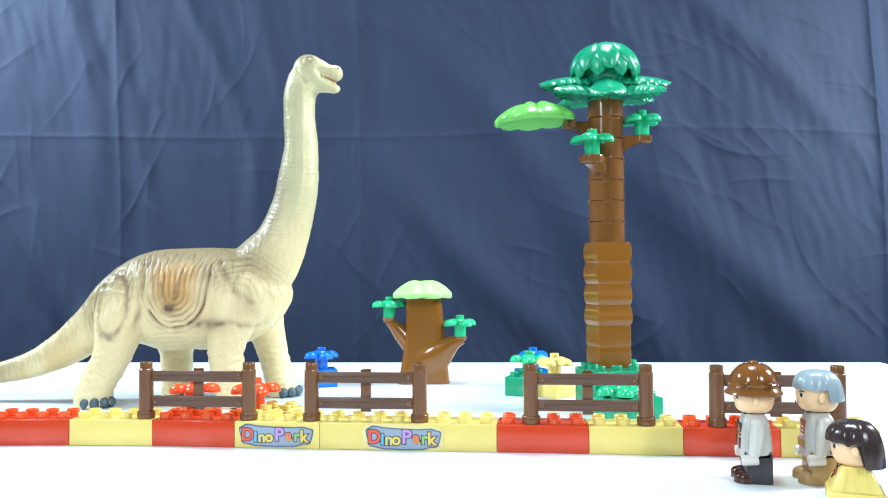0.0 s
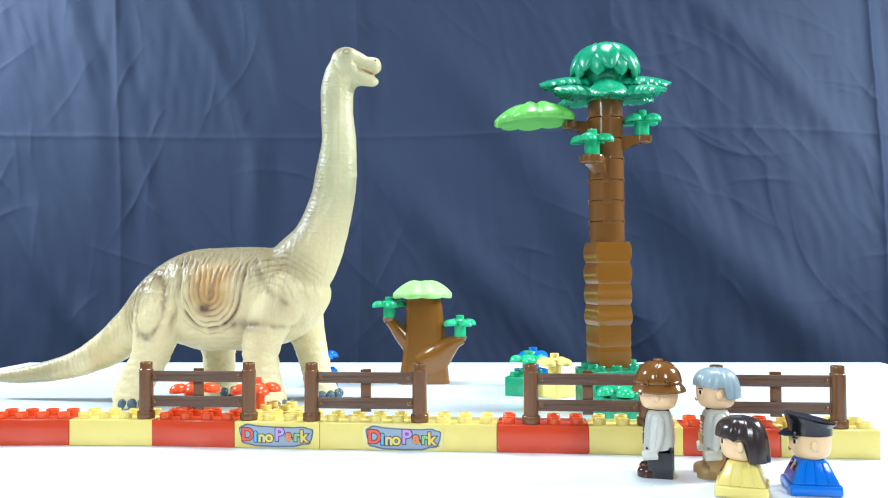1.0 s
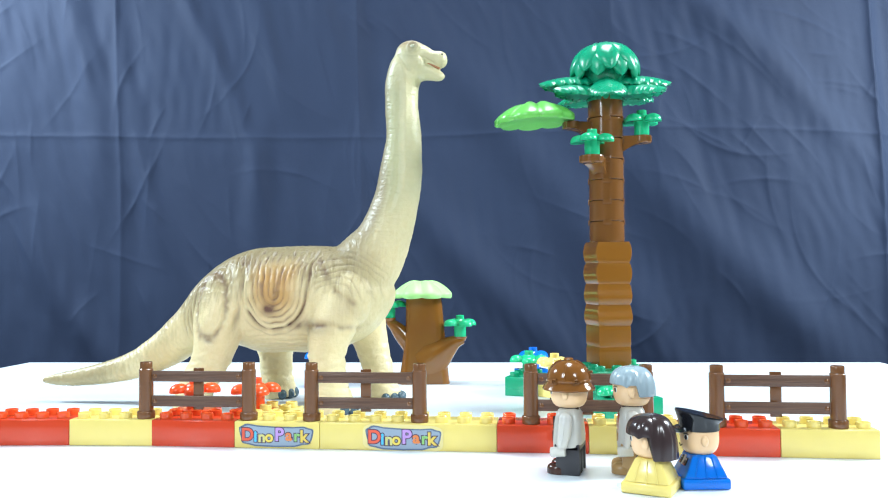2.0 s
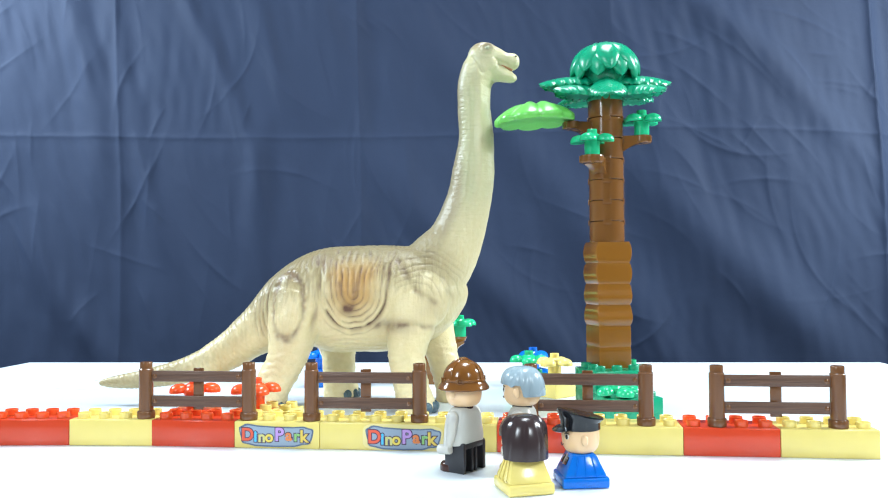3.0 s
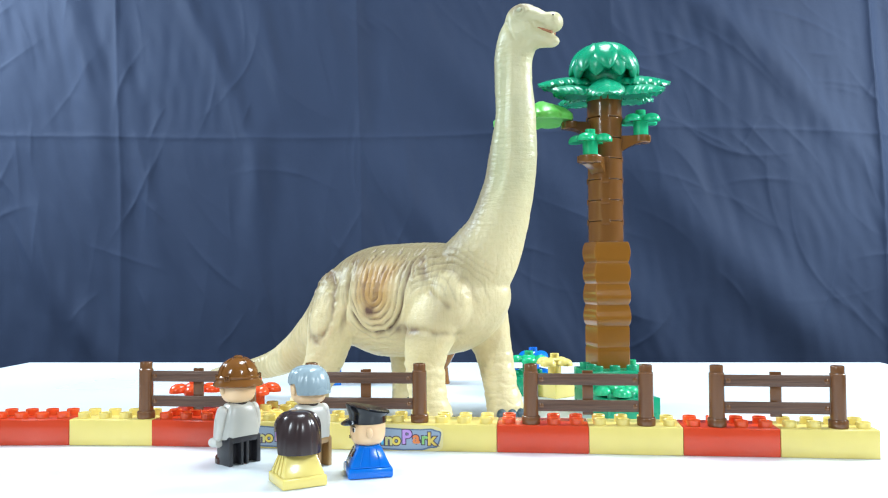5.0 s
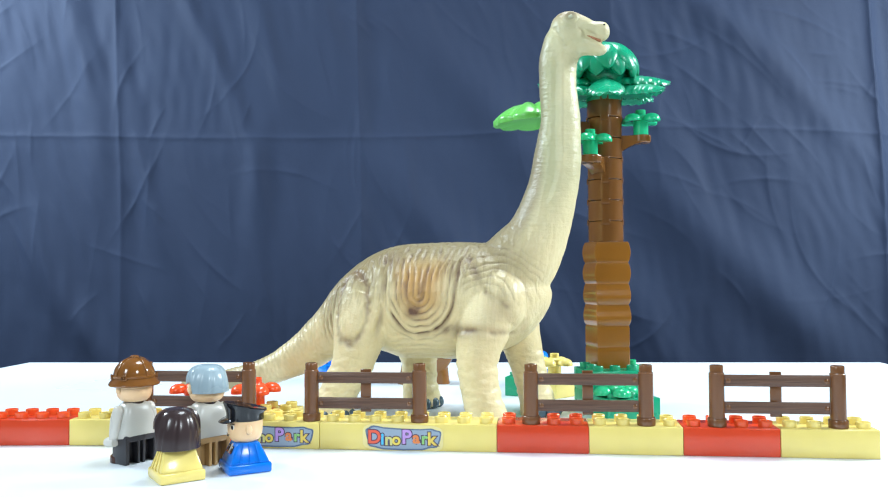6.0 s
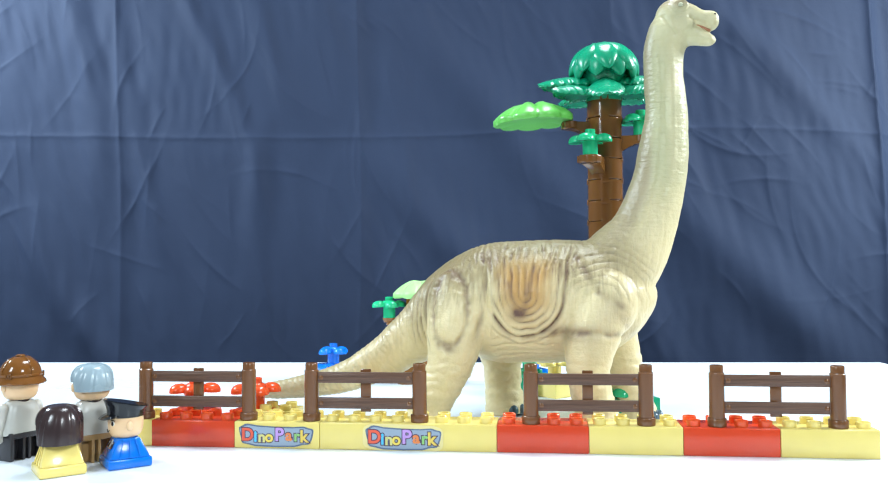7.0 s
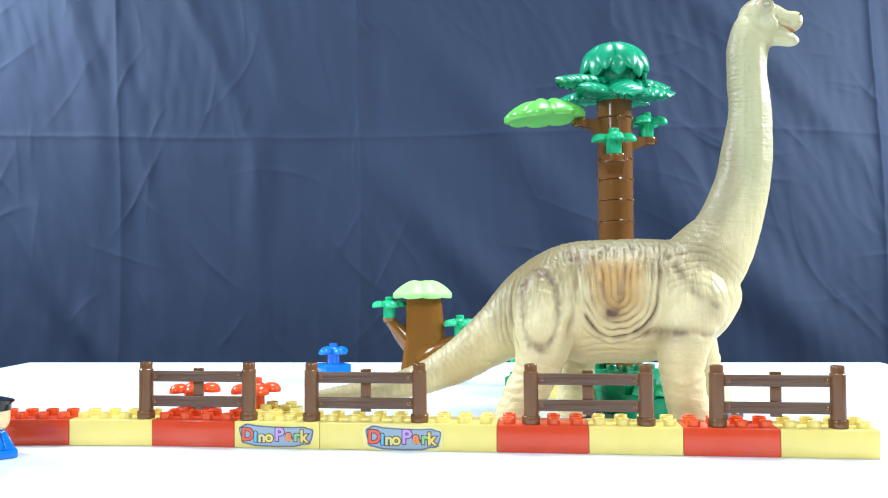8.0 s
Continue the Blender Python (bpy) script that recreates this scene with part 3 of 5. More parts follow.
def palm_leaf(long, wide, lift):
    """A thick moulded palm leaf along +x: fingers part along both edges, a raised midrib."""
    n, k = 64, 24
    rings = []
    for i in range(n):
        t = i / (n - 1)
        finger = (0.5 - 0.5 * math.cos(t * 13.0 * math.pi)) ** 0.7
        w = wide * 0.5 * (0.03 + 0.97 * min(1.0, 0.55 + 1.2 * t) * max(0.0, 1 - t ** 3.2) ** 0.55) * (0.92 + 0.08 * finger)
        z0 = lift * (t - 0.1 * t * t) * t
        thick = 0.0052 * (1 - 0.85 * t ** 4)
        ring = []
        for j in range(k):
            a = 2 * math.pi * j / k
            c, s = math.cos(a), math.sin(a)
            groove = -0.0030 * (1 - finger) * max(0.0, abs(c) - 0.40)
            z = thick * math.copysign(abs(s) ** 0.8, s) - 0.0050 * abs(c) ** 2.2 * w / (wide * 0.5)
            z += groove + 0.0010 * math.exp(-(c / 0.12) ** 2) if s > 0 else -groove
            ring.append((0.008 + t * long - 0.003 * abs(c), w * c, z0 + z))
        rings.append(ring)
    return Form().rings(rings)


def dome_leaf(R=0.0285, tip=100, half=0.0112):
    """One drooping pointed leaf of the crown's dome, with a sunk midrib and a free lower edge."""
    n, k = 26, 16
    rings = []
    for i in range(n):
        t = i / (n - 1)
        a = radians(6 + (tip - 6) * t)
        w = half * (math.sin(math.pi * (0.08 + 0.92 * t) ** 1.25) ** 0.6) + 0.0004
        out = R + 0.0020 * math.sin(math.pi * t) + 0.0016 * t * t
        cx, cz = out * math.sin(a), out * math.cos(a) * 0.90
        nx_, nz_ = math.sin(a), math.cos(a)
        ring = []
        for j in range(k):
            b = 2 * math.pi * j / k
            c, s = math.cos(b), math.sin(b)
            th = 0.0020 * math.copysign(abs(s) ** 0.5, s) - 0.0046 * c * c * min(1.0, w / half)
            if s > 0:
                th -= 0.0015 * math.exp(-(c / 0.12) ** 2) * math.sin(math.pi * t) + 0.0004 * math.exp(-((abs(c) - 0.5 - 0.3 * t) / 0.07) ** 2)
            ring.append((cx + nx_ * th, w * c, cz + nz_ * th))
        rings.append(ring)
    return Form().rings(rings)


TREE_AT = (0.1517, 0.7592)


def build_tree():
    t = thing("toy_tree", "tall brown toy tree of stacked blocks with a green palm crown", "toy tree", pose(*TREE_AT, 0, 0, 0, 12.5))
    # green base of stacked blocks
    lower = brick(t, GREEN, 3, 5, at(-0.005, -0.029, 0), "green base block", name="base_block")
    upper = brick(t, GREEN, 3, 3, at(-0.005, -0.013, BH), "green base block", skip=((1, 1), (2, 1), (1, 2), (2, 2)), name="base_block")
    flower(lower, LEAF, at(-0.010, -0.026, BH), "green flower on the base", stem=0.0045)
    flower(upper, LEAF, at(0.034, 0.026, -0.004), "green flower behind the trunk", stem=0.018)
    # square trunk: four bulging blocks over two plain ones
    z = 2 * BH
    for i in range(6):
        f = Form()
        rings = []
        bulge = (0, 0, 1.0, 1.0, 1.5, 1.5)[i]
        for k in range(9):
            s = k / 8
            b = bulge * 0.0011 * math.sin(math.pi * s)
            hx = U - 0.0004 + (b * 1.25) - (0.0004 if k in (0, 8) else 0)
            hy = U - 0.0004 + (b if i < 4 else 0) - (0.0004 if k in (0, 8) else 0)
            if bulge == 1.0:
                hy += 0.0012 * math.sin(math.pi * s * 2) * 0.6
            rings.append([(-hx, -hy + 0.0006, s * BH), (-hx + 0.0006, -hy, s * BH), (hx - 0.0006, -hy, s * BH), (hx, -hy + 0.0006, s * BH), (hx, hy - 0.0006, s * BH), (hx - 0.0006, hy, s * BH), (-hx + 0.0006, hy, s * BH), (-hx, hy - 0.0006, s * BH)])
        f.rings(rings)
        part("trunk_block", f, TRUNK_BROWN, t, "", at(0, 0, z + 0.0001))
        z += BH
    # round trunk rings with interlocking tabs
    ring_mesh = Form().lathe([(0.0001, 0.0), (0.0150, 0.0), (0.0159, 0.0003), (0.0162, 0.0008), (0.0162, 0.0011), (0.0162, 0.0020), (0.0162, BH - 0.0022), (0.0162, BH - 0.0012), (0.0158, BH - 0.0006), (0.0150, BH - 0.0002), (0.0001, BH - 0.0002)], seg=40).mesh("trunk_ring", [RING_BROWN], 30)
    tab_mesh = Form().box((0, 0, 0), (0.0078, 0.0016, 0.0052), 0.0004).mesh("tab", [RING_BROWN])
    for i in range(7):
        r = part("trunk_ring", ring_mesh, BROWN, t, "", at(0, 0, z))
        for a in (-112, -30, 60, 150):
            part("tab", tab_mesh, BROWN, r, "", Matrix.Rotation(radians(a + 90), 4, "Z") @ at(0, -0.0158, BH - 0.0010))
        z += BH
    arm = branch(t, at(0, 0, 0.2650) @ Matrix.Rotation(radians(178), 4, "Z"), 0.030)
    cap = scallop_cap(LIME, 0.0378, 0.0180, 9, "leaf_cap", t, at(-0.0650, 0.012, 0.2652) @ Matrix.Rotation(radians(-3), 4, "Y"), "lime green scalloped leaf cap")
    branch(t, at(0, 0, 0.2520) @ Matrix.Rotation(radians(-16), 4, "Z"), 0.030, 0.016)
    flower(t, LEAF, at(0.0320, -0.0092, 0.2520), "bright green flower on a branch", turn=0.5)
    branch(t, at(0, 0, 0.2305) @ Matrix.Rotation(radians(-136), 4, "Z"), 0.029, 0.019)
    flower(t, LEAF, at(-0.0227, -0.0216, 0.2305), "bright green flower on a branch", turn=0.9)
    # crown
    crown = part("crown_collar", Form().lathe([(0.0001, 0), (0.0166, 0), (0.0168, 0.0006), (0.0172, 0.014), (0.0150, 0.0175), (0.0001, 0.0175)], seg=32), GREEN, t, "green collar of the crown", at(0, 0, 0.2845))
    up, low = palm_leaf(0.054, 0.036, -0.0030).mesh("palm_leaf", [GREEN], 50), palm_leaf(0.049, 0.032, -0.0030).mesh("palm_leaf", [GREEN], 50)
    for a, droop in ((166, 0), (-14, 0), (-108, 19), (76, 4)):
        part("palm_leaf", up, GREEN, crown, "", Matrix.Rotation(radians(a), 4, "Z") @ at(0, 0, 0.0190) @ Matrix.Rotation(radians(droop), 4, "Y"))
    for a in (-168, -38, 12, 120):
        part("palm_leaf", low, GREEN, crown, "", Matrix.Rotation(radians(a), 4, "Z") @ at(0, 0, 0.0085))
    dome = part("dome_core", Form().ball((0, 0, 0), (0.0205, 0.0205, 0.0195)), GREEN, t, "rounded top of overlapping leaves", at(0, 0, 0.3118))
    over, under = dome_leaf(0.0290, 96, 0.0112).mesh("dome_leaf", [GREEN], 50), dome_leaf(0.0268, 108, 0.0114).mesh("dome_leaf", [GREEN], 50)
    for i in range(8):
        part("dome_leaf", over, GREEN, dome, "", Matrix.Rotation(radians(-104 + 45 * i), 4, "Z") @ Matrix.Rotation(radians(8), 4, "X"))
        part("dome_leaf", under, GREEN, dome, "", Matrix.Rotation(radians(-81.5 + 45 * i), 4, "Z"))
    return t, arm, cap


tree, side_branch, side_cap = build_tree()


def build_stump():
    t = thing("toy_tree_stump", "short brown toy tree with a pale lime leaf cap", "toy tree", pose(-0.0250, 0.9430, 0))
    rings = []
    for k in range(17):
        s = k / 16
        z = 0.0985 * s
        hx = 0.0300 - 0.0095 * s ** 0.8 - 0.001 * math.sin(s * 3.1)
        hy = 0.0160 - 0.001 * s
        cx = 0.0008 + 0.0005 * s + 0.0014 * math.sin(3.2 * s)
        ring = []
        for j in range(28):
            a = 2 * math.pi * j / 28
            c, sn = math.cos(a), math.sin(a)
            ring.append((cx + hx * math.copysign(abs(c) ** 0.45, c), hy * math.copysign(abs(sn) ** 0.45, sn) * (1 + 0.05 * math.sin(5 * a + 2 * s)), z))
        rings.append(ring)
    part("trunk", Form().rings(rings), BROWN, t, "", Matrix(), 50)

    def limb(stations, pad):
        f = Form().tube(stations, seg=20)
        f.lathe([(0.0001, -0.006), (0.0058, -0.005), (0.0078, -0.001), (0.0080, 0.0), (0.0001, 0.0)], at(*pad), 0, 20)
        return part("limb", f, BROWN, t, "", Matrix(), 50)

    limb([(-0.002, -0.008, 0.022, 0.018, 0.0100), (0.013, -0.011, 0.0300, 0.0190, 0.0098), (0.0265, -0.0125, 0.0405, 0.0130, 0.0090), (0.037, -0.0135, 0.0475, 0.0080, 0.0082), (0.0465, -0.014, 0.0500, 0.0046, 0.0072)], (0.0425, -0.014, 0.0540))
    limb([(-0.012, -0.003, 0.040, 0.010, 0.009), (-0.024, -0.003, 0.056, 0.0095, 0.0085), (-0.033, -0.003, 0.066, 0.0068, 0.0078), (-0.040, -0.003, 0.0710, 0.0040, 0.0065)], (-0.0385, -0.003, 0.0750))
    scallop_cap(PALE_LIME, 0.0350, 0.0190, 8, "leaf_cap", t, at(0.0, 0, 0.0985) @ Matrix.Rotation(radians(22), 4, "Z"), "pale lime scalloped leaf cap")
    flower(t, LEAF, at(-0.0385, -0.003, 0.0750), "green flower on a limb", turn=0.3)
    flower(t, LEAF, at(0.0425, -0.014, 0.0540), "green flower on a limb", turn=0.5)
    return t


build_stump()


def block_flower(label, mat, m, nx=2, turn=0.3, stem_x=0.0, brick_mat=None):
    """A toy flower stuck on a stud block."""
    t = thing("toy_flower", label, "toy flower", m)
    b = brick(t, brick_mat or mat, nx, 2, Matrix(), "", skip=((0, 0), (1, 0), (0, 1), (1, 1)) if nx == 2 else (), name="block")
    flower(t, mat, at(stem_x, 0, BH), "", turn=turn)
    return t


yellow_flower = block_flower("yellow toy flower on a yellow stud block", YELLOW, pose(0.1120, 0.8370, 0, 0, 0, 40), turn=0.2)
green_flower = block_flower("green toy flower on a green stud block", LEAF, pose(0.0850, 0.8570, 0, 0, 0, 68), 3, stem_x=0.010, brick_mat=GREEN)
far_blue = block_flower("blue toy flower on a blue stud block", BLUE, pose(0.0975, 0.905, 0, 0, 0, 20))
blue_flower = block_flower("glossy blue toy flower on a blue stud block", BLUE, pose(-0.1390, 0.925, 0, 0, 0, 15))
block_flower("orange-red toy flower on a red stud block behind the wall", ORANGE_RED, pose(-0.2020, 0.6630, 0, 0, 0, -7), turn=0.35)
block_flower("orange-red toy flower on a red stud block behind the wall", ORANGE_RED, pose(-0.1520, 0.6600, 0, 0, 0, -7), turn=0.55)
toy_brick("yellow two-by-two stud brick behind the low wall", YELLOW, 2, 2, pose(-0.1330, 0.6560, 0, 0, 0, -7))


# ---- dinosaur ----
def sculpt_skin(me):
    """Presses folds, creases and wrinkles into the fused body and leaves the masks for its airbrushed paint."""
    n = len(me.vertices)
    co, no = np.empty(n * 3), np.empty(n * 3)
    me.vertices.foreach_get("co", co)
    me.vertices.foreach_get("normal", no)
    co, no = co.reshape(-1, 3), no.reshape(-1, 3)
    x, y, z = co.T
    ay = np.abs(y)

    def grain(sx, sy, sz, seed):
        return np.array([noise.noise((a * sx + seed, b * sy + seed, c * sz)) for a, b, c in co.tolist()])

    def ease(v, a, b):
        t = np.clip((v - a) / (b - a), 0, 1)
        return t * t * (3 - 2 * t)

    def lines(v, gap, wander, sharp=2.5):
        return (1 - np.abs(np.sin(math.pi * v / gap + wander))) ** sharp

    def stroke(x0, z0, x1, z1, w):
        lx, lz = x1 - x0, z1 - z0
        t = np.clip(((x - x0) * lx + (z - z0) * lz) / (lx * lx + lz * lz), 0, 1)
        return np.exp(-(((x - x0 - t * lx) ** 2 + (z - z0 - t * lz) ** 2) / w ** 2))

    n1, n2, n3 = grain(38, 38, 38, 0.0), grain(105, 105, 105, 3.7), grain(240, 240, 240, 9.1)
    long = grain(140, 140, 26, 6.3)
    patchy = ease(long + 0.6 * n1, -0.45, 0.40)
    side = ease(ay, 0.010, 0.026)
    low = z < 0.30
    d = 0.00050 * n1 + 0.00030 * n2 + 0.00012 * n3
    # flank: nested U folds
    ux = (x + 0.0030 * n1 - 0.0145) / (1 + 4.0 * np.maximum(z - 0.108, 0))
    uz = np.minimum(z + 0.0025 * n1 - 0.108, 0)
    u = np.sqrt(ux * ux + uz * uz * 0.95)
    zone = ease(u, 0.040, 0.031) * ease(z, 0.160, 0.138) * side
    gu = lines(u, 0.0052, 0.9 * n1 + 0.8 * long, 2.0) * (0.25 + 0.75 * patchy)
    rim = np.exp(-((u - 0.0312) / 0.0020) ** 2) * ease(z, 0.152, 0.125) * side * (0.45 + 0.55 * patchy)
    d -= 0.0021 * zone * gu + 0.0016 * rim
    # drapes that fall from the spine
    drape = lines(x + 0.006 * n1 + 0.9 * (x - 0.015) * (z - 0.14), 0.0050, 1.5 * long + 1.5 * n1, 2.0)
    dz = ease(z, 0.112, 0.130) * ease(x, -0.060, -0.030) * ease(x, 0.075, 0.055) * ease(z, 0.165, 0.150) * (0.2 + 0.8 * patchy)
    d -= 0.0012 * drape * dz
    # thigh: loop round its muscle, folds behind it towards the tail
    q = np.sqrt(((x + 0.0455 + 0.002 * n1) / 0.0150) ** 2 + ((z - 0.097 + 0.002 * n2) / 0.0295) ** 2)
    loop = np.exp(-((q - 1 + 0.08 * n3) / (0.12 + 0.05 * n1)) ** 2) * side
    d -= 0.0018 * loop * (0.4 + 0.6 * patchy)
    d += 0.0010 * ease(q, 0.9, 0.3) * side
    rear = ease(q, 1.25, 1.45) * ease(q, 2.9, 2.1) * ease(x, -0.050, -0.060) * ease(z, 0.060, 0.072) * side
    grear = lines(q, 0.30, 0.9 * long + 1.0 * n1)
    d -= 0.0016 * rear * grear
    front = np.exp(-((x + 0.0165 + 0.35 * np.maximum(0.100 - z, 0) - 0.002 * n1) / 0.0026) ** 2) * ease(z, 0.062, 0.085) * ease(z, 0.150, 0.130) * side
    d -= 0.0019 * front
    # shoulder: arcs over the blade, crease at the elbow
    r = np.hypot(x - 0.070, (z - 0.088) * 0.92) + 0.0030 * n1
    arcs = ease(r, 0.020, 0.028) * ease(r, 0.070, 0.050) * ease(z, 0.094, 0.110) * ease(x, 0.044, 0.062) * side
    garc = lines(r, 0.0062, 0.8 * n2 + 1.4 * n1)
    d -= 0.0012 * arcs * garc * (0.3 + 0.7 * patchy)
    ze = 0.0765 + 0.0035 * np.cos((x - 0.060) * 62) + 0.0012 * n2
    elbow = np.exp(-((z - ze) / 0.0026) ** 2) * ease(x, 0.028, 0.042) * ease(x, 0.096, 0.084) * side
    d -= 0.0016 * elbow
    blade = stroke(0.0555, 0.139, 0.0690, 0.112, 0.0032) + stroke(0.069, 0.112, 0.0890, 0.099, 0.0028)
    blade *= side * low
    d -= 0.0011 * blade
    # belly and leg wrinkles
    belly = ease(z, 0.080, 0.072) * ease(z, 0.048, 0.056) * ease(x, -0.020, -0.008) * ease(x, 0.050, 0.042)
    d -= 0.0009 * belly * lines(z + 0.0020 * n1 + 2.0 * (x - 0.015) ** 2, 0.0050, n2)
    legs = ease(z, 0.066, 0.050) * ease(x, -0.10, -0.08)
    d += 0.0006 * legs * (1.5 * grain(55, 55, 190, 5.2) - lines(z, 0.0080, 2.2 * n2 + 2.0 * n1))
    # tail and neck: wrinkles across, groove between neck and throat
    tail = ease(x, -0.075, -0.095)
    d -= 0.0007 * tail * lines(x + 0.6 * z, 0.0056, 1.6 * n2 + n1)
    mid = 0.127 - 4.2 * np.maximum(0.228 - z, 0) ** 2
    off = x - mid
    neck = ease(z, 0.135, 0.170)
    d -= 0.00035 * neck * ease(off, 0.004, -0.006) * lines(z + 0.20 * off, 0.0042, 1.8 * n2 + 0.8 * n3)
    throat = np.exp(-((off + 0.001 + 0.0015 * n1) / 0.0036) ** 2) * ease(z, 0.165, 0.205) * ease(z, 0.325, 0.300) * ease(ay, 0.004, 0.009)
    d -= 0.0015 * throat
    d += 0.0007 * np.exp(-((off - 0.0055) / 0.0020) ** 2) * ease(z, 0.190, 0.22) * ease(z, 0.318, 0.300)
    nape_folds = ease(z, 0.120, 0.135) * ease(z, 0.185, 0.160) * ease(x, 0.070, 0.085)
    d -= 0.0004 * nape_folds * lines(off + 0.5 * (z - 0.15), 0.0070, 1.5 * n2)
    # head: eyelids, cheek furrow, lip line
    head = ease(z, 0.300, 0.308)
    e = np.hypot(x - 0.1395, (z - 0.3408) * 1.15)
    d += head * (0.0008 * np.exp(-((e - 0.0046) / 0.0012) ** 2) - 0.0009 * np.exp(-((e - 0.0074) / 0.0013) ** 2) - 0.0004 * (e < 0.0035))
    furrow = stroke(0.1255, 0.3330, 0.1345, 0.3185, 0.0017) * (z > 0.31) * ease(ay, 0.004, 0.008)
    lip = stroke(0.1465, 0.3315, 0.1580, 0.3262, 0.0010) * ease(ay, 0.003, 0.006)
    d -= 0.0016 * furrow + 0.0010 * lip
    no /= np.maximum(np.linalg.norm(no, axis=1, keepdims=True), 1e-9)
    co = co + no * d[:, None]
    co[:, 2] = np.maximum(co[:, 2], 0.0)
    me.vertices.foreach_set("co", co.ravel())
    spot = np.exp(-(((x - 0.0095) / 0.0062) ** 2 + ((z - 0.0935) / 0.0048) ** 2)) * side
    vee = (stroke(0.0015, 0.118, 0.0080, 0.0950, 0.0024) + stroke(0.0215, 0.131, 0.0130, 0.0950, 0.0026)) * side
    fold = 0.75 * zone * gu + 0.50 * rim * patchy + 0.70 * loop * (0.45 + 0.55 * patchy) + 0.55 * rear * grear + 0.55 * front * patchy + 0.28 * arcs * garc + 0.45 * elbow * patchy + 0.50 * blade * patchy + 0.95 * spot + 0.70 * vee * (0.4 + 0.6 * patchy) + 0.45 * drape * dz + 0.4 * furrow
    fold += 0.62 * np.exp(-(((x - 0.050) / 0.020) ** 2 + ((z - 0.0785) / 0.0065) ** 2)) * side + 0.28 * np.exp(-(((x - 0.082) / 0.012) ** 2 + ((z - 0.093) / 0.012) ** 2)) * side
    rust = ease(u + 0.004 * n2, 0.030, 0.008) * ease(z, 0.146, 0.120) * side
    for name, values in (("fold_paint", np.clip(fold, 0, 1) * low), ("rust_paint", np.clip(rust, 0, 1))):
        me.attributes.new(name, "FLOAT", "POINT").data.foreach_set("value", values.astype(np.float32))
    me.update()


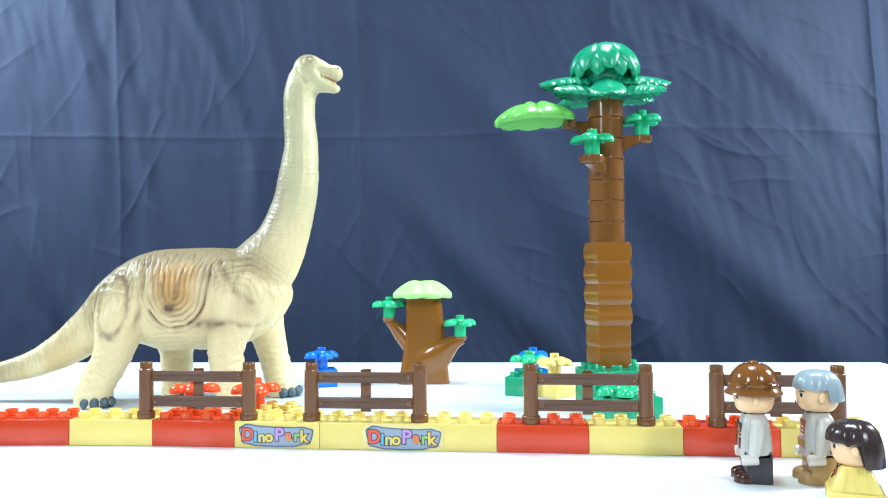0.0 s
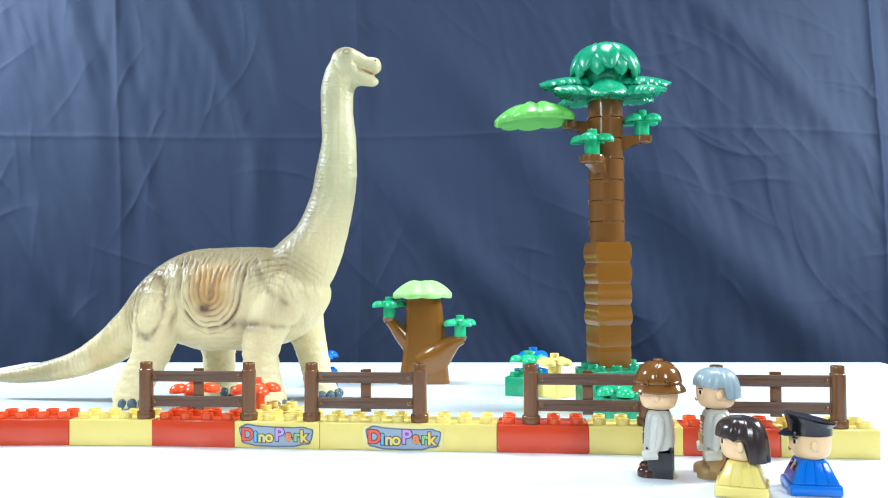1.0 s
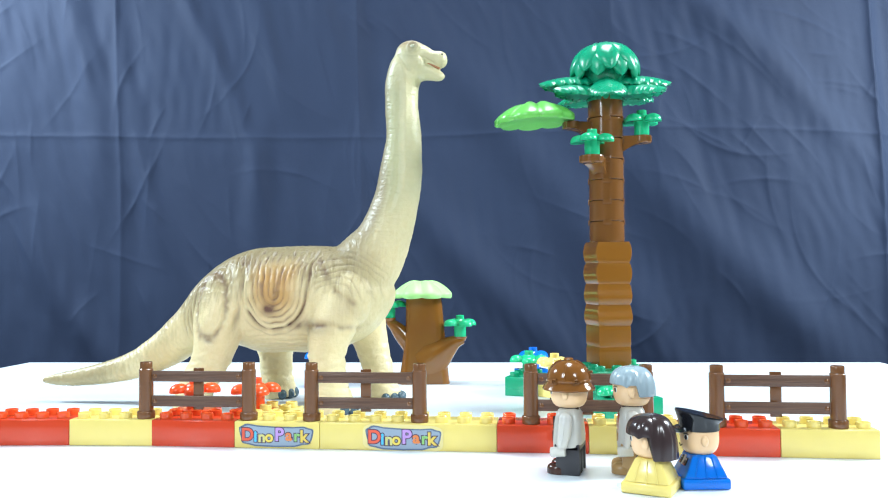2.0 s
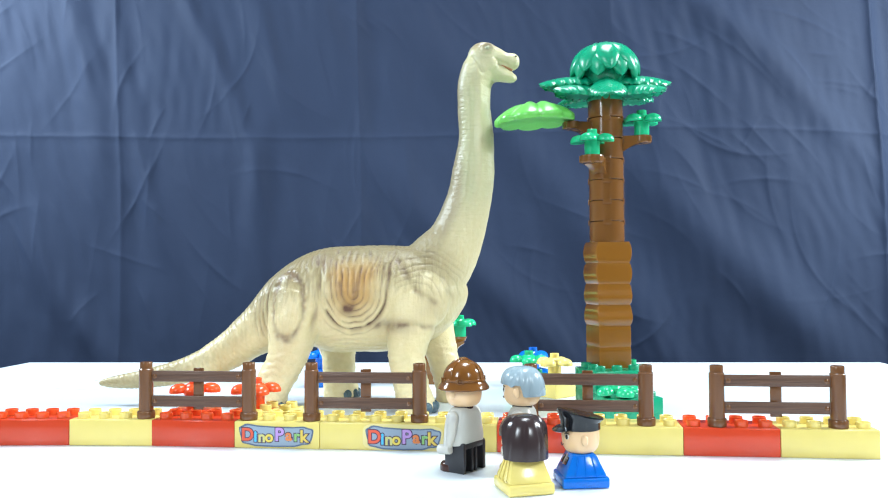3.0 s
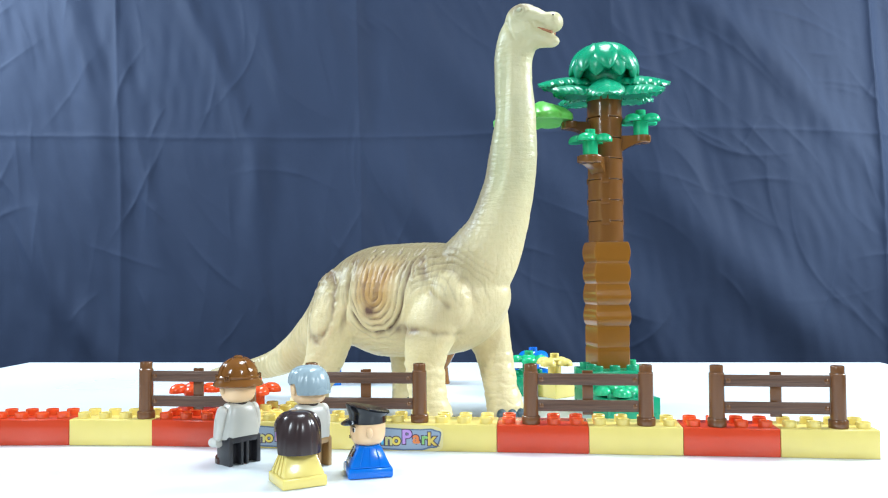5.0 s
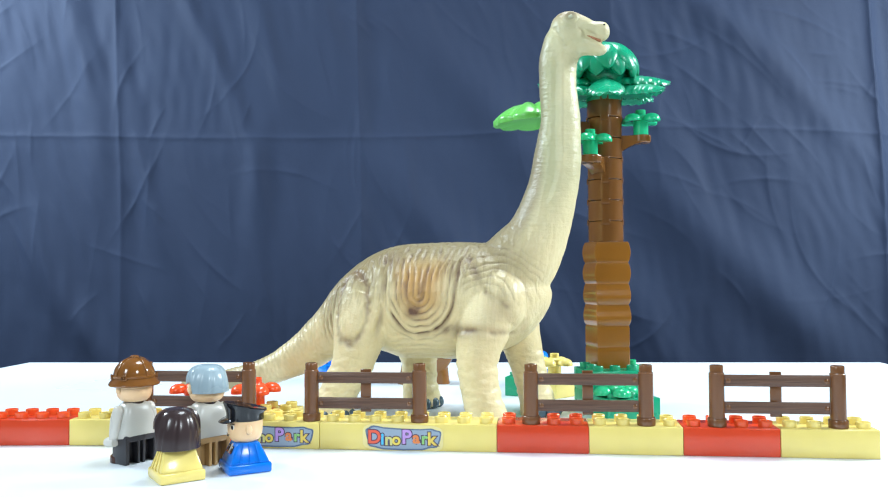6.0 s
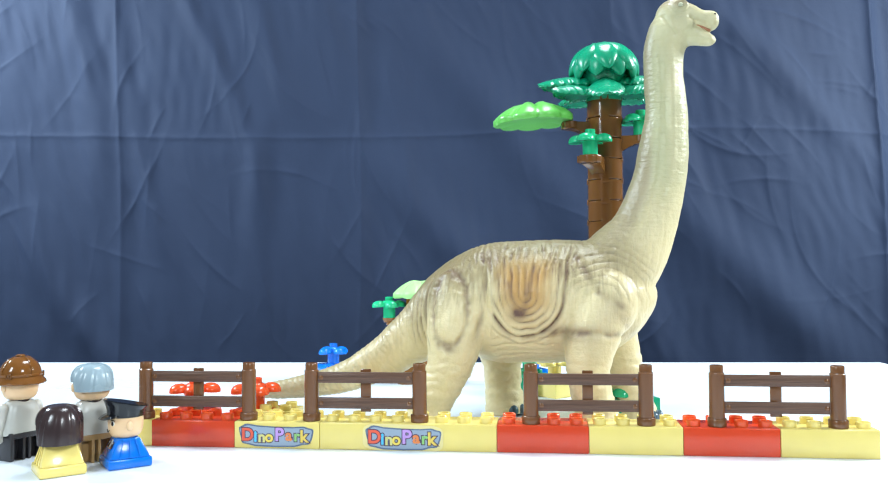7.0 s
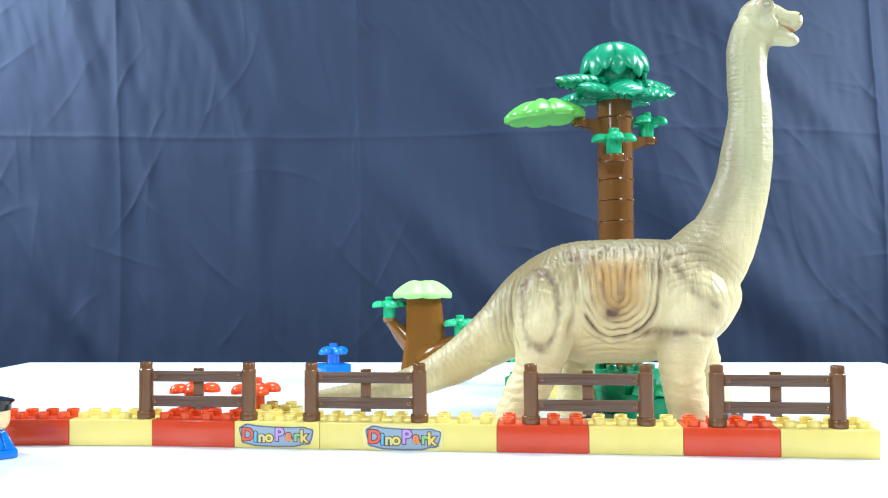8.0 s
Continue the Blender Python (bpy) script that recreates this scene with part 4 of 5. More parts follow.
def build_dinosaur():
    d = thing("toy_dinosaur", "cream rubber long-necked dinosaur with a brown back and rust flank", "toy dinosaur", Matrix())
    f = Form()
    tail = [(-0.2410, 0, 0.0215, 0.0026, 0.0026), (-0.225, 0, 0.0225, 0.0062, 0.0056), (-0.1964, 0, 0.0255, 0.0094, 0.0088), (-0.150, 0, 0.0352, 0.0132, 0.0122), (-0.1114, 0, 0.0530, 0.0184, 0.0176), (-0.0793, 0, 0.0757, 0.0252, 0.0246)]
    trunk = [(-0.051, 0, 0.0925, 0.0378, 0.0372), (-0.0216, 0, 0.1005, 0.0492, 0.0455), (0.0168, 0, 0.1018, 0.0515, 0.0490), (0.0525, 0, 0.1035, 0.0500, 0.0480), (0.0800, 0, 0.1060, 0.0440, 0.0430), (0.1000, 0, 0.1075, 0.0320, 0.0310), (0.1140, 0, 0.1085, 0.0150, 0.0150), (0.1185, 0, 0.1090, 0.0030, 0.0030)]
    neck = [(0.0600, 0, 0.1080, 0.0380, 0.0360), (0.0800, 0, 0.1225, 0.0345, 0.0345), (0.0974, 0, 0.1426, 0.0310, 0.0295), (0.1095, 0, 0.1631, 0.0258, 0.0240), (0.1200, 0, 0.1942, 0.0222, 0.0205), (0.1244, 0, 0.2170, 0.0206, 0.0192), (0.1268, 0, 0.2400, 0.0186, 0.0178), (0.1281, 0, 0.2600, 0.0168, 0.0165), (0.1262, 0, 0.2859, 0.0157, 0.0155), (0.1268, 0, 0.3067, 0.0162, 0.0154), (0.1320, 0, 0.3230, 0.0172, 0.0154), (0.1370, 0, 0.3350, 0.0130, 0.0130)]
    f.tube(tail + trunk, seg=36, steps=6)
    f.tube(neck, seg=36, steps=6)
    # head: skull, muzzle, jaw, brows, cheeks
    f.ball((0.1365, 0, 0.3340), (0.0165, 0.0148, 0.0158), seg=28, rows=18)
    f.tube([(0.136, 0, 0.3370, 0.0115, 0.0130), (0.146, 0, 0.3362, 0.0092, 0.0112), (0.155, 0, 0.3320, 0.0074, 0.0096), (0.1625, 0, 0.3302, 0.0082, 0.0094), (0.1675, 0, 0.3302, 0.0072, 0.0082), (0.1705, 0, 0.3302, 0.0034, 0.0044)], seg=24)
    f.tube([(0.131, 0, 0.3200, 0.0135, 0.0130), (0.143, 0, 0.3205, 0.0112, 0.0115), (0.152, 0, 0.3187, 0.0084, 0.0094), (0.1590, 0, 0.3158, 0.0062, 0.0076), (0.1640, 0, 0.3146, 0.0050, 0.0062), (0.1678, 0, 0.3152, 0.0022, 0.0030)], seg=24)
    for s in (-1, 1):
        f.ball((0.1400, s * 0.0112, 0.3405), (0.0075, 0.0036, 0.0056))
        f.ball((0.1405, s * 0.0098, 0.3260), (0.0095, 0.0048, 0.0085))
    # shoulder blades, breast and hip muscles
    for s in (-1, 1):
        f.ball((0.0800, s * 0.0300, 0.1020), (0.0220, 0.0190, 0.0270))
        f.ball((0.0930, s * 0.0150, 0.0940), (0.0150, 0.0140, 0.0190))
        f.ball((-0.0420, s * 0.0270, 0.1020), (0.0240, 0.0170, 0.0300))
    # legs: thighs and shoulders swell out of the flank
    legs = (
        [(-0.038, -0.026, 0.104, 0.029, 0.020), (-0.0425, -0.034, 0.080, 0.0250, 0.0185), (-0.0470, -0.038, 0.052, 0.0188, 0.0165), (-0.0600, -0.039, 0.026, 0.0165, 0.0160), (-0.0655, -0.039, 0.010, 0.0180, 0.0175), (-0.0645, -0.039, 0.000, 0.0195, 0.0185)],
        [(0.072, -0.028, 0.104, 0.026, 0.020), (0.067, -0.036, 0.082, 0.0235, 0.0185), (0.063, -0.041, 0.055, 0.0180, 0.0160), (0.066, -0.042, 0.028, 0.0162, 0.0155), (0.070, -0.042, 0.010, 0.0178, 0.0170), (0.072, -0.042, 0.000, 0.0192, 0.0180)],
        [(-0.030, 0.026, 0.104, 0.030, 0.020), (-0.024, 0.034, 0.080, 0.0260, 0.0185), (-0.014, 0.042, 0.052, 0.0185, 0.0165), (-0.013, 0.044, 0.026, 0.0165, 0.0160), (-0.012, 0.045, 0.010, 0.0178, 0.0175), (-0.011, 0.045, 0.000, 0.0190, 0.0185)],
        [(0.076, 0.024, 0.104, 0.026, 0.020), (0.081, 0.028, 0.082, 0.0230, 0.0175), (0.090, 0.028, 0.055, 0.0170, 0.0155), (0.097, 0.026, 0.028, 0.0150, 0.0150), (0.102, 0.025, 0.010, 0.0165, 0.0165), (0.104, 0.025, 0.000, 0.0180, 0.0175)],
    )
    for leg in legs:
        f.tube(leg, seg=24)
    me = f.mesh("skin", [SKIN], 180)
    skin = part("skin", me, SKIN, d, "cream rubber skin with painted folds")
    rm = skin.modifiers.new("blend", "REMESH")
    rm.mode, rm.voxel_size, rm.use_smooth_shade = "VOXEL", 0.00115, True
    sm = skin.modifiers.new("soften", "SMOOTH")
    sm.factor, sm.iterations = 0.5, 14
    bpy.context.view_layer.update()
    fused = bpy.data.meshes.new_from_object(skin.evaluated_get(bpy.context.evaluated_depsgraph_get()))
    skin.modifiers.clear()
    skin.data = fused
    sculpt_skin(fused)
    for leg, dirn, n in zip(legs, (-52, -18, -12, -30), (4, 3, 4, 4)):
        cx, cy = leg[-1][0], leg[-1][1]
        for i in range(n):
            a = radians(dirn + (i - (n - 1) / 2) * 32)
            c = Form().ball((0, 0, 0), (0.0056, 0.0048, 0.0054))
            part("claw", c, CLAW, d, "dark slate toe claw", at(cx + 0.0152 * math.cos(a), cy + 0.0152 * math.sin(a), 0.0050) @ Matrix.Rotation(a, 4, "Z"))
    for s in (-1, 1):
        part("eye", Form().ball((0, 0, 0), (0.0022, 0.0011, 0.0017)), plastic("olive_eye_paint", (0.42, 0.42, 0.28), 0.25), d, "small painted eye", at(0.1395, s * 0.0143, 0.3408))
        part("nostril", Form().ball((0, 0, 0), (0.0009, 0.0006, 0.0007)), EYE_BROWN, d, "", at(0.1668, s * 0.0078, 0.3335))
    part("mouth_lining", Form().tube([(0.150, 0, 0.3265, 0.0024, 0.0070), (0.157, 0, 0.3238, 0.0024, 0.0064), (0.1635, 0, 0.3212, 0.0014, 0.0045)], seg=16), PINK, d, "rust mouth lining")
    return d


dinosaur = build_dinosaur()


# ---- toy figures (plain dolls, one mesh each) ----
def head_form(f, z, r, slot):
    """A drum-like head, rounded above and below."""
    prof = []
    for i in range(19):
        a = radians(-90 + 10 * i)
        prof.append((max(0.0001, r * abs(math.cos(a)) ** 0.42), z + 0.0112 * math.copysign(abs(math.sin(a)) ** 0.85, math.sin(a))))
    f.lathe(prof, Matrix(), slot, 36)


def face(f, z, r, slot, white):
    for s in (-1, 1):
        m = Matrix.Rotation(radians(s * 30), 4, "Z")
        f.ball((r - 0.0003, 0, z + 0.0012), (0.0006, 0.0019, 0.0019), m, white, 14, 8)
        f.ball((r, 0, z + 0.0011), (0.0006, 0.0013, 0.0016), m, slot, 12, 8)
        f.tube([(r - 0.0002, -0.0022, z + 0.0030, 0.0003, 0.0003), (r + 0.0001, 0.0, z + 0.0036, 0.0004, 0.0004), (r - 0.0002, 0.0022, z + 0.0031, 0.0003, 0.0003)], None, m, slot, 6)
        f.tube([(r - 0.0001, -0.0022, z + 0.0050, 0.0003, 0.0003), (r + 0.0002, 0.0, z + 0.0058, 0.0005, 0.0005), (r - 0.0001, 0.0022, z + 0.0052, 0.0003, 0.0003)], None, m, slot, 6)
    f.tube([(r * 0.985, -0.0030, z - 0.0038, 0.0003, 0.0003), (r + 0.0001, 0.0, z - 0.0052, 0.0004, 0.0004), (r * 0.985, 0.0030, z - 0.0038, 0.0003, 0.0003)], None, Matrix(), slot, 6)


def ears(f, z, r, slot):
    for s in (-1, 1):
        f.ball((0.0005, s * (r + 0.0001), z - 0.0005), (0.0024, 0.0017, 0.0035), Matrix(), slot, 16, 10)


def standing_figure(label, mats):
    """Faces +x. Slots: 0 skin, 1 shirt, 2 sleeves, 3 trousers, 4 head cover, 5 dark paint, 6 print, 7 shoes, 8 eye white."""
    f = Form()
    # flat-sided legs with hollow backs, rounded shoes
    for s in (-1, 1):
        f.box((-0.0010, s * 0.0115, 0.0098), (0.0160, 0.0032, 0.0196), 0.0007, Matrix(), 3)
        f.box((0.0022, s * 0.0066, 0.0098), (0.0096, 0.0090, 0.0196), 0.0009, Matrix(), 3)
        f.box((-0.0010, s * 0.0022, 0.0098), (0.0156, 0.0022, 0.0196), 0.0006, Matrix(), 3)
        sole = at(0.0062, s * 0.0072, 0) @ Matrix.Diagonal((1.22, 1, 1, 1))
        f.lathe([(0.0001, 0), (0.0060, 0), (0.0064, 0.0004), (0.0064, 0.0034), (0.0061, 0.0048), (0.0052, 0.0060), (0.0036, 0.0068), (0.0001, 0.0071)], sole, 7, 24)
    f.box((-0.0004, 0, 0.0182), (0.0168, 0.0262, 0.0050), 0.0012, Matrix(), 3)
    # trunk of the body: a jacket, longer in front, narrower at the shoulders
    rings = []
    for z, hx, hy, dip in ((0.0178, 0.0088, 0.0130, 1.0), (0.0180, 0.0098, 0.0140, 1.0), (0.0225, 0.0100, 0.0140, 0.6), (0.0290, 0.0096, 0.0132, 0.2), (0.0350, 0.0090, 0.0122, 0), (0.0395, 0.0080, 0.0108, 0), (0.0420, 0.0066, 0.0092, 0), (0.0432, 0.0048, 0.0070, 0), (0.0434, 0.0020, 0.003, 0)):
        rings.append([(hx * math.copysign(abs(math.cos(a)) ** 0.55, math.cos(a)), hy * math.copysign(abs(math.sin(a)) ** 0.55, math.sin(a)), z - dip * 0.0022 * math.cos(a)) for a in (2 * math.pi * i / 32 for i in range(32))])
    f.rings(rings, Matrix(), 1)
    f.lathe([(0.0066, 0.0418), (0.0068, 0.0440)], Matrix(), 5, 24)
    # arms: a rounded sleeve with a moulding seam and a drum-shaped fist
    for s in (-1, 1):
        f.ball((0.0, s * 0.0132, 0.0372), (0.0044, 0.0036, 0.0046), Matrix(), 2, 20, 12)
        f.tube([(0.0, s * 0.0134, 0.0375, 0.0042, 0.0034), (0.0003, s * 0.0146, 0.0320, 0.0045, 0.0036), (0.0010, s * 0.0150, 0.0260, 0.0042, 0.0035), (0.0022, s * 0.0150, 0.0205, 0.0035, 0.0032), (0.0030, s * 0.0150, 0.0170, 0.0028, 0.0028)], None, Matrix(), 2, 20)
        f.tube([(0.0004, s * 0.0182, 0.0345, 0.0004, 0.0003), (0.0010, s * 0.0186, 0.0270, 0.0004, 0.0003), (0.0022, s * 0.0182, 0.0205, 0.0004, 0.0003)], None, Matrix(), 2, 6)
        f.lathe([(0.0001, -0.0050), (0.0030, -0.0049), (0.0034, -0.0042), (0.0034, 0.0038), (0.0031, 0.0048), (0.0024, 0.0050), (0.0022, 0.0040), (0.0001, 0.0040)], at(0.0050, s * 0.0152, 0.0158) @ Matrix.Rotation(radians(96), 4, "Y"), 2, 22)
    head_form(f, 0.0545, 0.0125, 0)
    ears(f, 0.0535, 0.0125, 0)
    face(f, 0.0530, 0.0125, 5, 8)
    return f


def figure(name, f, mats, label, size=1.0):
    f.v = [(x * size, y * size, z * size) for x, y, z in f.v]
    return tagged(part(name, f, mats, None, label), label, "toy figure")


def helmet_man():
    f = standing_figure("", None)
    for sy in (-0.0055, 0.0055):
        f.box((0.0091, sy, 0.0345), (0.0012, 0.0040, 0.0060), 0.0002, Matrix(), 7)
        f.box((0.0096, sy, 0.0245), (0.0012, 0.0044, 0.0070), 0.0002, Matrix(), 7)
    f.box((0.0096, 0, 0.0300), (0.0010, 0.0150, 0.0014), 0.0002, Matrix(), 4)
    brim = [(0.0122, 0.0572), (0.0158, 0.0556), (0.0172, 0.0552), (0.0177, 0.0556), (0.0178, 0.0562), (0.0172, 0.0574), (0.0158, 0.0592), (0.0148, 0.0606), (0.0146, 0.0612)]
    dome = [(0.0145 * math.cos(radians(a)) ** 0.85, 0.0612 + 0.0140 * math.sin(radians(a))) for a in range(0, 90, 9)]
    f.lathe(brim + dome + [(0.0034, 0.0752), (0.0032, 0.0760), (0.0022, 0.0766), (0.0001, 0.0767)], Matrix(), 4, 48)
    f.lathe([(0.0146, 0.0606), (0.0152, 0.0610), (0.0153, 0.0622), (0.0149, 0.0627), (0.0144, 0.0628)], Matrix(), 4, 48)
    for a in (0, 90, 180, 270):
        f.tube([(0.0147 * math.cos(radians(b)) ** 0.85, 0, 0.0612 + 0.0142 * math.sin(radians(b)), 0.0005, 0.0007) for b in (4, 22, 40, 58, 74)], None, Matrix.Rotation(radians(a), 4, "Z"), 4, 8)
    for a in (62, 118, 242, 298):
        spot_at = Matrix.Rotation(radians(a), 4, "Z")
        for dy, dz, wy, wz in ((-0.0018, 0, 0.0008, 0.0038), (0.0018, 0, 0.0008, 0.0038), (0, 0.0015, 0.0044, 0.0008), (0, -0.0015, 0.0044, 0.0008), (0, 0, 0.0012, 0.0010)):
            f.box((0.0154, dy, 0.0617 + dz), (0.0012, wy, wz), 0.0002, spot_at, 4)
    return figure("toy_explorer", f, [SKIN_TONE, SHIRT, SLEEVE, CHARCOAL, HELMET, EYE_BROWN, RUST, SHOE, EYE_WHITE], "toy figure in a brown pith helmet, pale shirt, black trousers", 0.94)


def hair_cap(f, z, r, slot, drop, back):
    """A moulded hair shell, longer behind (-x) than over the brow (+x)."""
    seg, rings = 96, []
    for k in range(-1, 19):
        s = max(0, k) / 18
        ring = []
        for j in range(seg):
            a = 2 * math.pi * j / seg
            c = math.cos(a)
            t = min(1.0, max(0.0, (c + 0.28) / 0.16))
            low = back + (drop - back) * t * t * (3 - 2 * t) - 0.0016 * math.exp(-((c - 0.30) / 0.10) ** 2)
            zz = low + (z - low) * math.sin(s * math.pi / 2) ** 0.9
            lock = 1 + 0.006 * math.cos(11 * a) * (1 - s)
            for a0 in (0.5, 1.25, 2.1, 2.75, 3.5, 4.2, 5.05, 5.8):
                lock -= 0.045 * math.exp(-((a - a0 - 0.25 * s) / 0.075) ** 2) * math.sin(math.pi * min(1, 0.25 + s)) ** 1.5
            rr = r * (math.cos(s * math.pi / 2) ** 0.62 if s < 1 else 0.002) * lock
            if k < 0:
                rr *= 0.90
            ring.append((rr * c * 1.05 - 0.0006, rr * math.sin(a), zz))
        rings.append(ring)
    f.rings(rings, Matrix(), slot)


def grey_man():
    f = standing_figure("", None)
    hair_cap(f, 0.0692, 0.0143, 4, 0.0580, 0.0505)
    f.box((0.0090, 0.0010, 0.0325), (0.0012, 0.0090, 0.0110), 0.0002, Matrix(), 6)
    f.box((0.0098, 0.0, 0.0235), (0.0012, 0.0150, 0.0050), 0.0002, Matrix(), 3)
    for k in (0.0290, 0.0315, 0.0340):
        f.box((0.0098, 0.0010, k), (0.0008, 0.0070, 0.0007), 0.0, Matrix(), 8)
    return figure("toy_grey_haired_figure", f, [SKIN_TONE, SHIRT, SLEEVE, TAN, GREY_HAIR, EYE_BROWN, RUST, TAN, EYE_WHITE], "toy figure with grey-blue hair, pale shirt and tan trousers", 0.96)


def seated_base(f, slot):
    """A pyramid body on a square stud foot."""
    f.box((0, 0, 0.0035), (0.0305, 0.0295, 0.007), 0.0016, Matrix(), slot)
    f.box((0, 0, 0.0138), (0.0280, 0.0275, 0.0140), 0.0014, Matrix(), slot, 0.55, 0.70)
    for k in (-1, 0, 1):
        for s in (-1, 1):
            f.tube([(k * 0.0072, s * 0.0139, 0.0072, 0.0005, 0.0004), (k * 0.0042, s * 0.0104, 0.0200, 0.0004, 0.0004)], None, Matrix(), slot, 6)
    f.lathe([(0.0070, 0.0200), (0.0068, 0.0225)], Matrix(), 5, 20)


def girl():
    f = Form()
    seated_base(f, 1)
    head_form(f, 0.0315, 0.0122, 0)
    ears(f, 0.0305, 0.0120, 0)
    face(f, 0.0305, 0.0122, 5, 7)
    hair_cap(f, 0.0462, 0.0150, 4, 0.0345, 0.0205)
    lean = at(0.0098, 0, 0.0165) @ Matrix.Rotation(radians(-28), 4, "Y")
    # printed scarf: a dark cord with a knot and two rust tails
    for sy in (-1, 1):
        f.tube([(0, sy * 0.0050, 0.0055, 0.0004, 0.0005), (0.0003, sy * 0.0025, 0.0030, 0.0004, 0.0005), (0.0003, 0, 0.0016, 0.0004, 0.0005)], None, lean, 5, 6)
        f.box((0.0002, sy * 0.0028, -0.0026), (0.0008, 0.0018, 0.0046), 0.0003, lean @ Matrix.Rotation(radians(sy * 38), 4, "X"), 6)
    f.box((0.0004, 0, 0.0010), (0.0010, 0.0024, 0.0022), 0.0003, lean, 6)
    f.box((0.0002, 0, -0.0024), (0.0008, 0.0012, 0.0052), 0.0003, lean, 5)
    return figure("toy_girl_figure", f, [SKIN_TONE, YELLOW, YELLOW, YELLOW, DARK_HAIR, EYE_BROWN, RUST, EYE_WHITE], "toy figure with dark bobbed hair and a yellow dress", 0.95)


def officer():
    f = Form()
    seated_base(f, 1)
    head_form(f, 0.0315, 0.0122, 0)
    ears(f, 0.0305, 0.0122, 0)
    face(f, 0.0305, 0.0122, 5, 7)
    seg, rings = 36, []
    for r, z, tilt in ((0.0126, 0.0355, 0), (0.0130, 0.0358, 0), (0.0130, 0.0405, 0.02), (0.0140, 0.0425, 0.12), (0.0152, 0.0448, 0.20), (0.0150, 0.0458, 0.21), (0.0120, 0.0455, 0.20), (0.0004, 0.0450, 0.2)):
        rings.append([(r * math.cos(a), r * math.sin(a) * 0.95, z + tilt * r * math.cos(a)) for a in (2 * math.pi * j / seg for j in range(seg))])
    f.rings(rings, Matrix(), 4)
    f.lathe([(0.0001, 0), (0.0072, 0.0002), (0.0080, 0.0009), (0.0060, 0.0020), (0.0001, 0.0024)], at(0.0105, 0, 0.0356) @ Matrix.Rotation(radians(12), 4, "Y") @ Matrix.Diagonal((1, 1.45, 1, 1)), 4, 28)
    lean = at(0.0110, 0, 0.0145) @ Matrix.Rotation(radians(-28), 4, "Y")
    for sy in (-0.0042, 0.0042):
        f.box((0, sy, 0.0016), (0.0008, 0.0028, 0.0052), 0.0, lean, 5)
        f.box((0.0002, sy, 0.0030), (0.0008, 0.0018, 0.0010), 0.0, lean, 6)
        f.box((0.0002, sy, -0.0006), (0.0008, 0.0018, 0.0010), 0.0, lean, 8)
    f.box((0, 0, 0.0020), (0.0008, 0.0022, 0.0068), 0.0, lean, 6)
    return figure("toy_officer_figure", f, [SKIN_TONE, BLUE, BLUE, BLUE, BLACK, EYE_BROWN, SHIRT, EYE_WHITE, RUST], "toy figure in a black peaked cap and blue uniform", 0.92)


explorer, grey_figure, girl_figure, officer_figure = helmet_man(), grey_man(), girl(), officer()



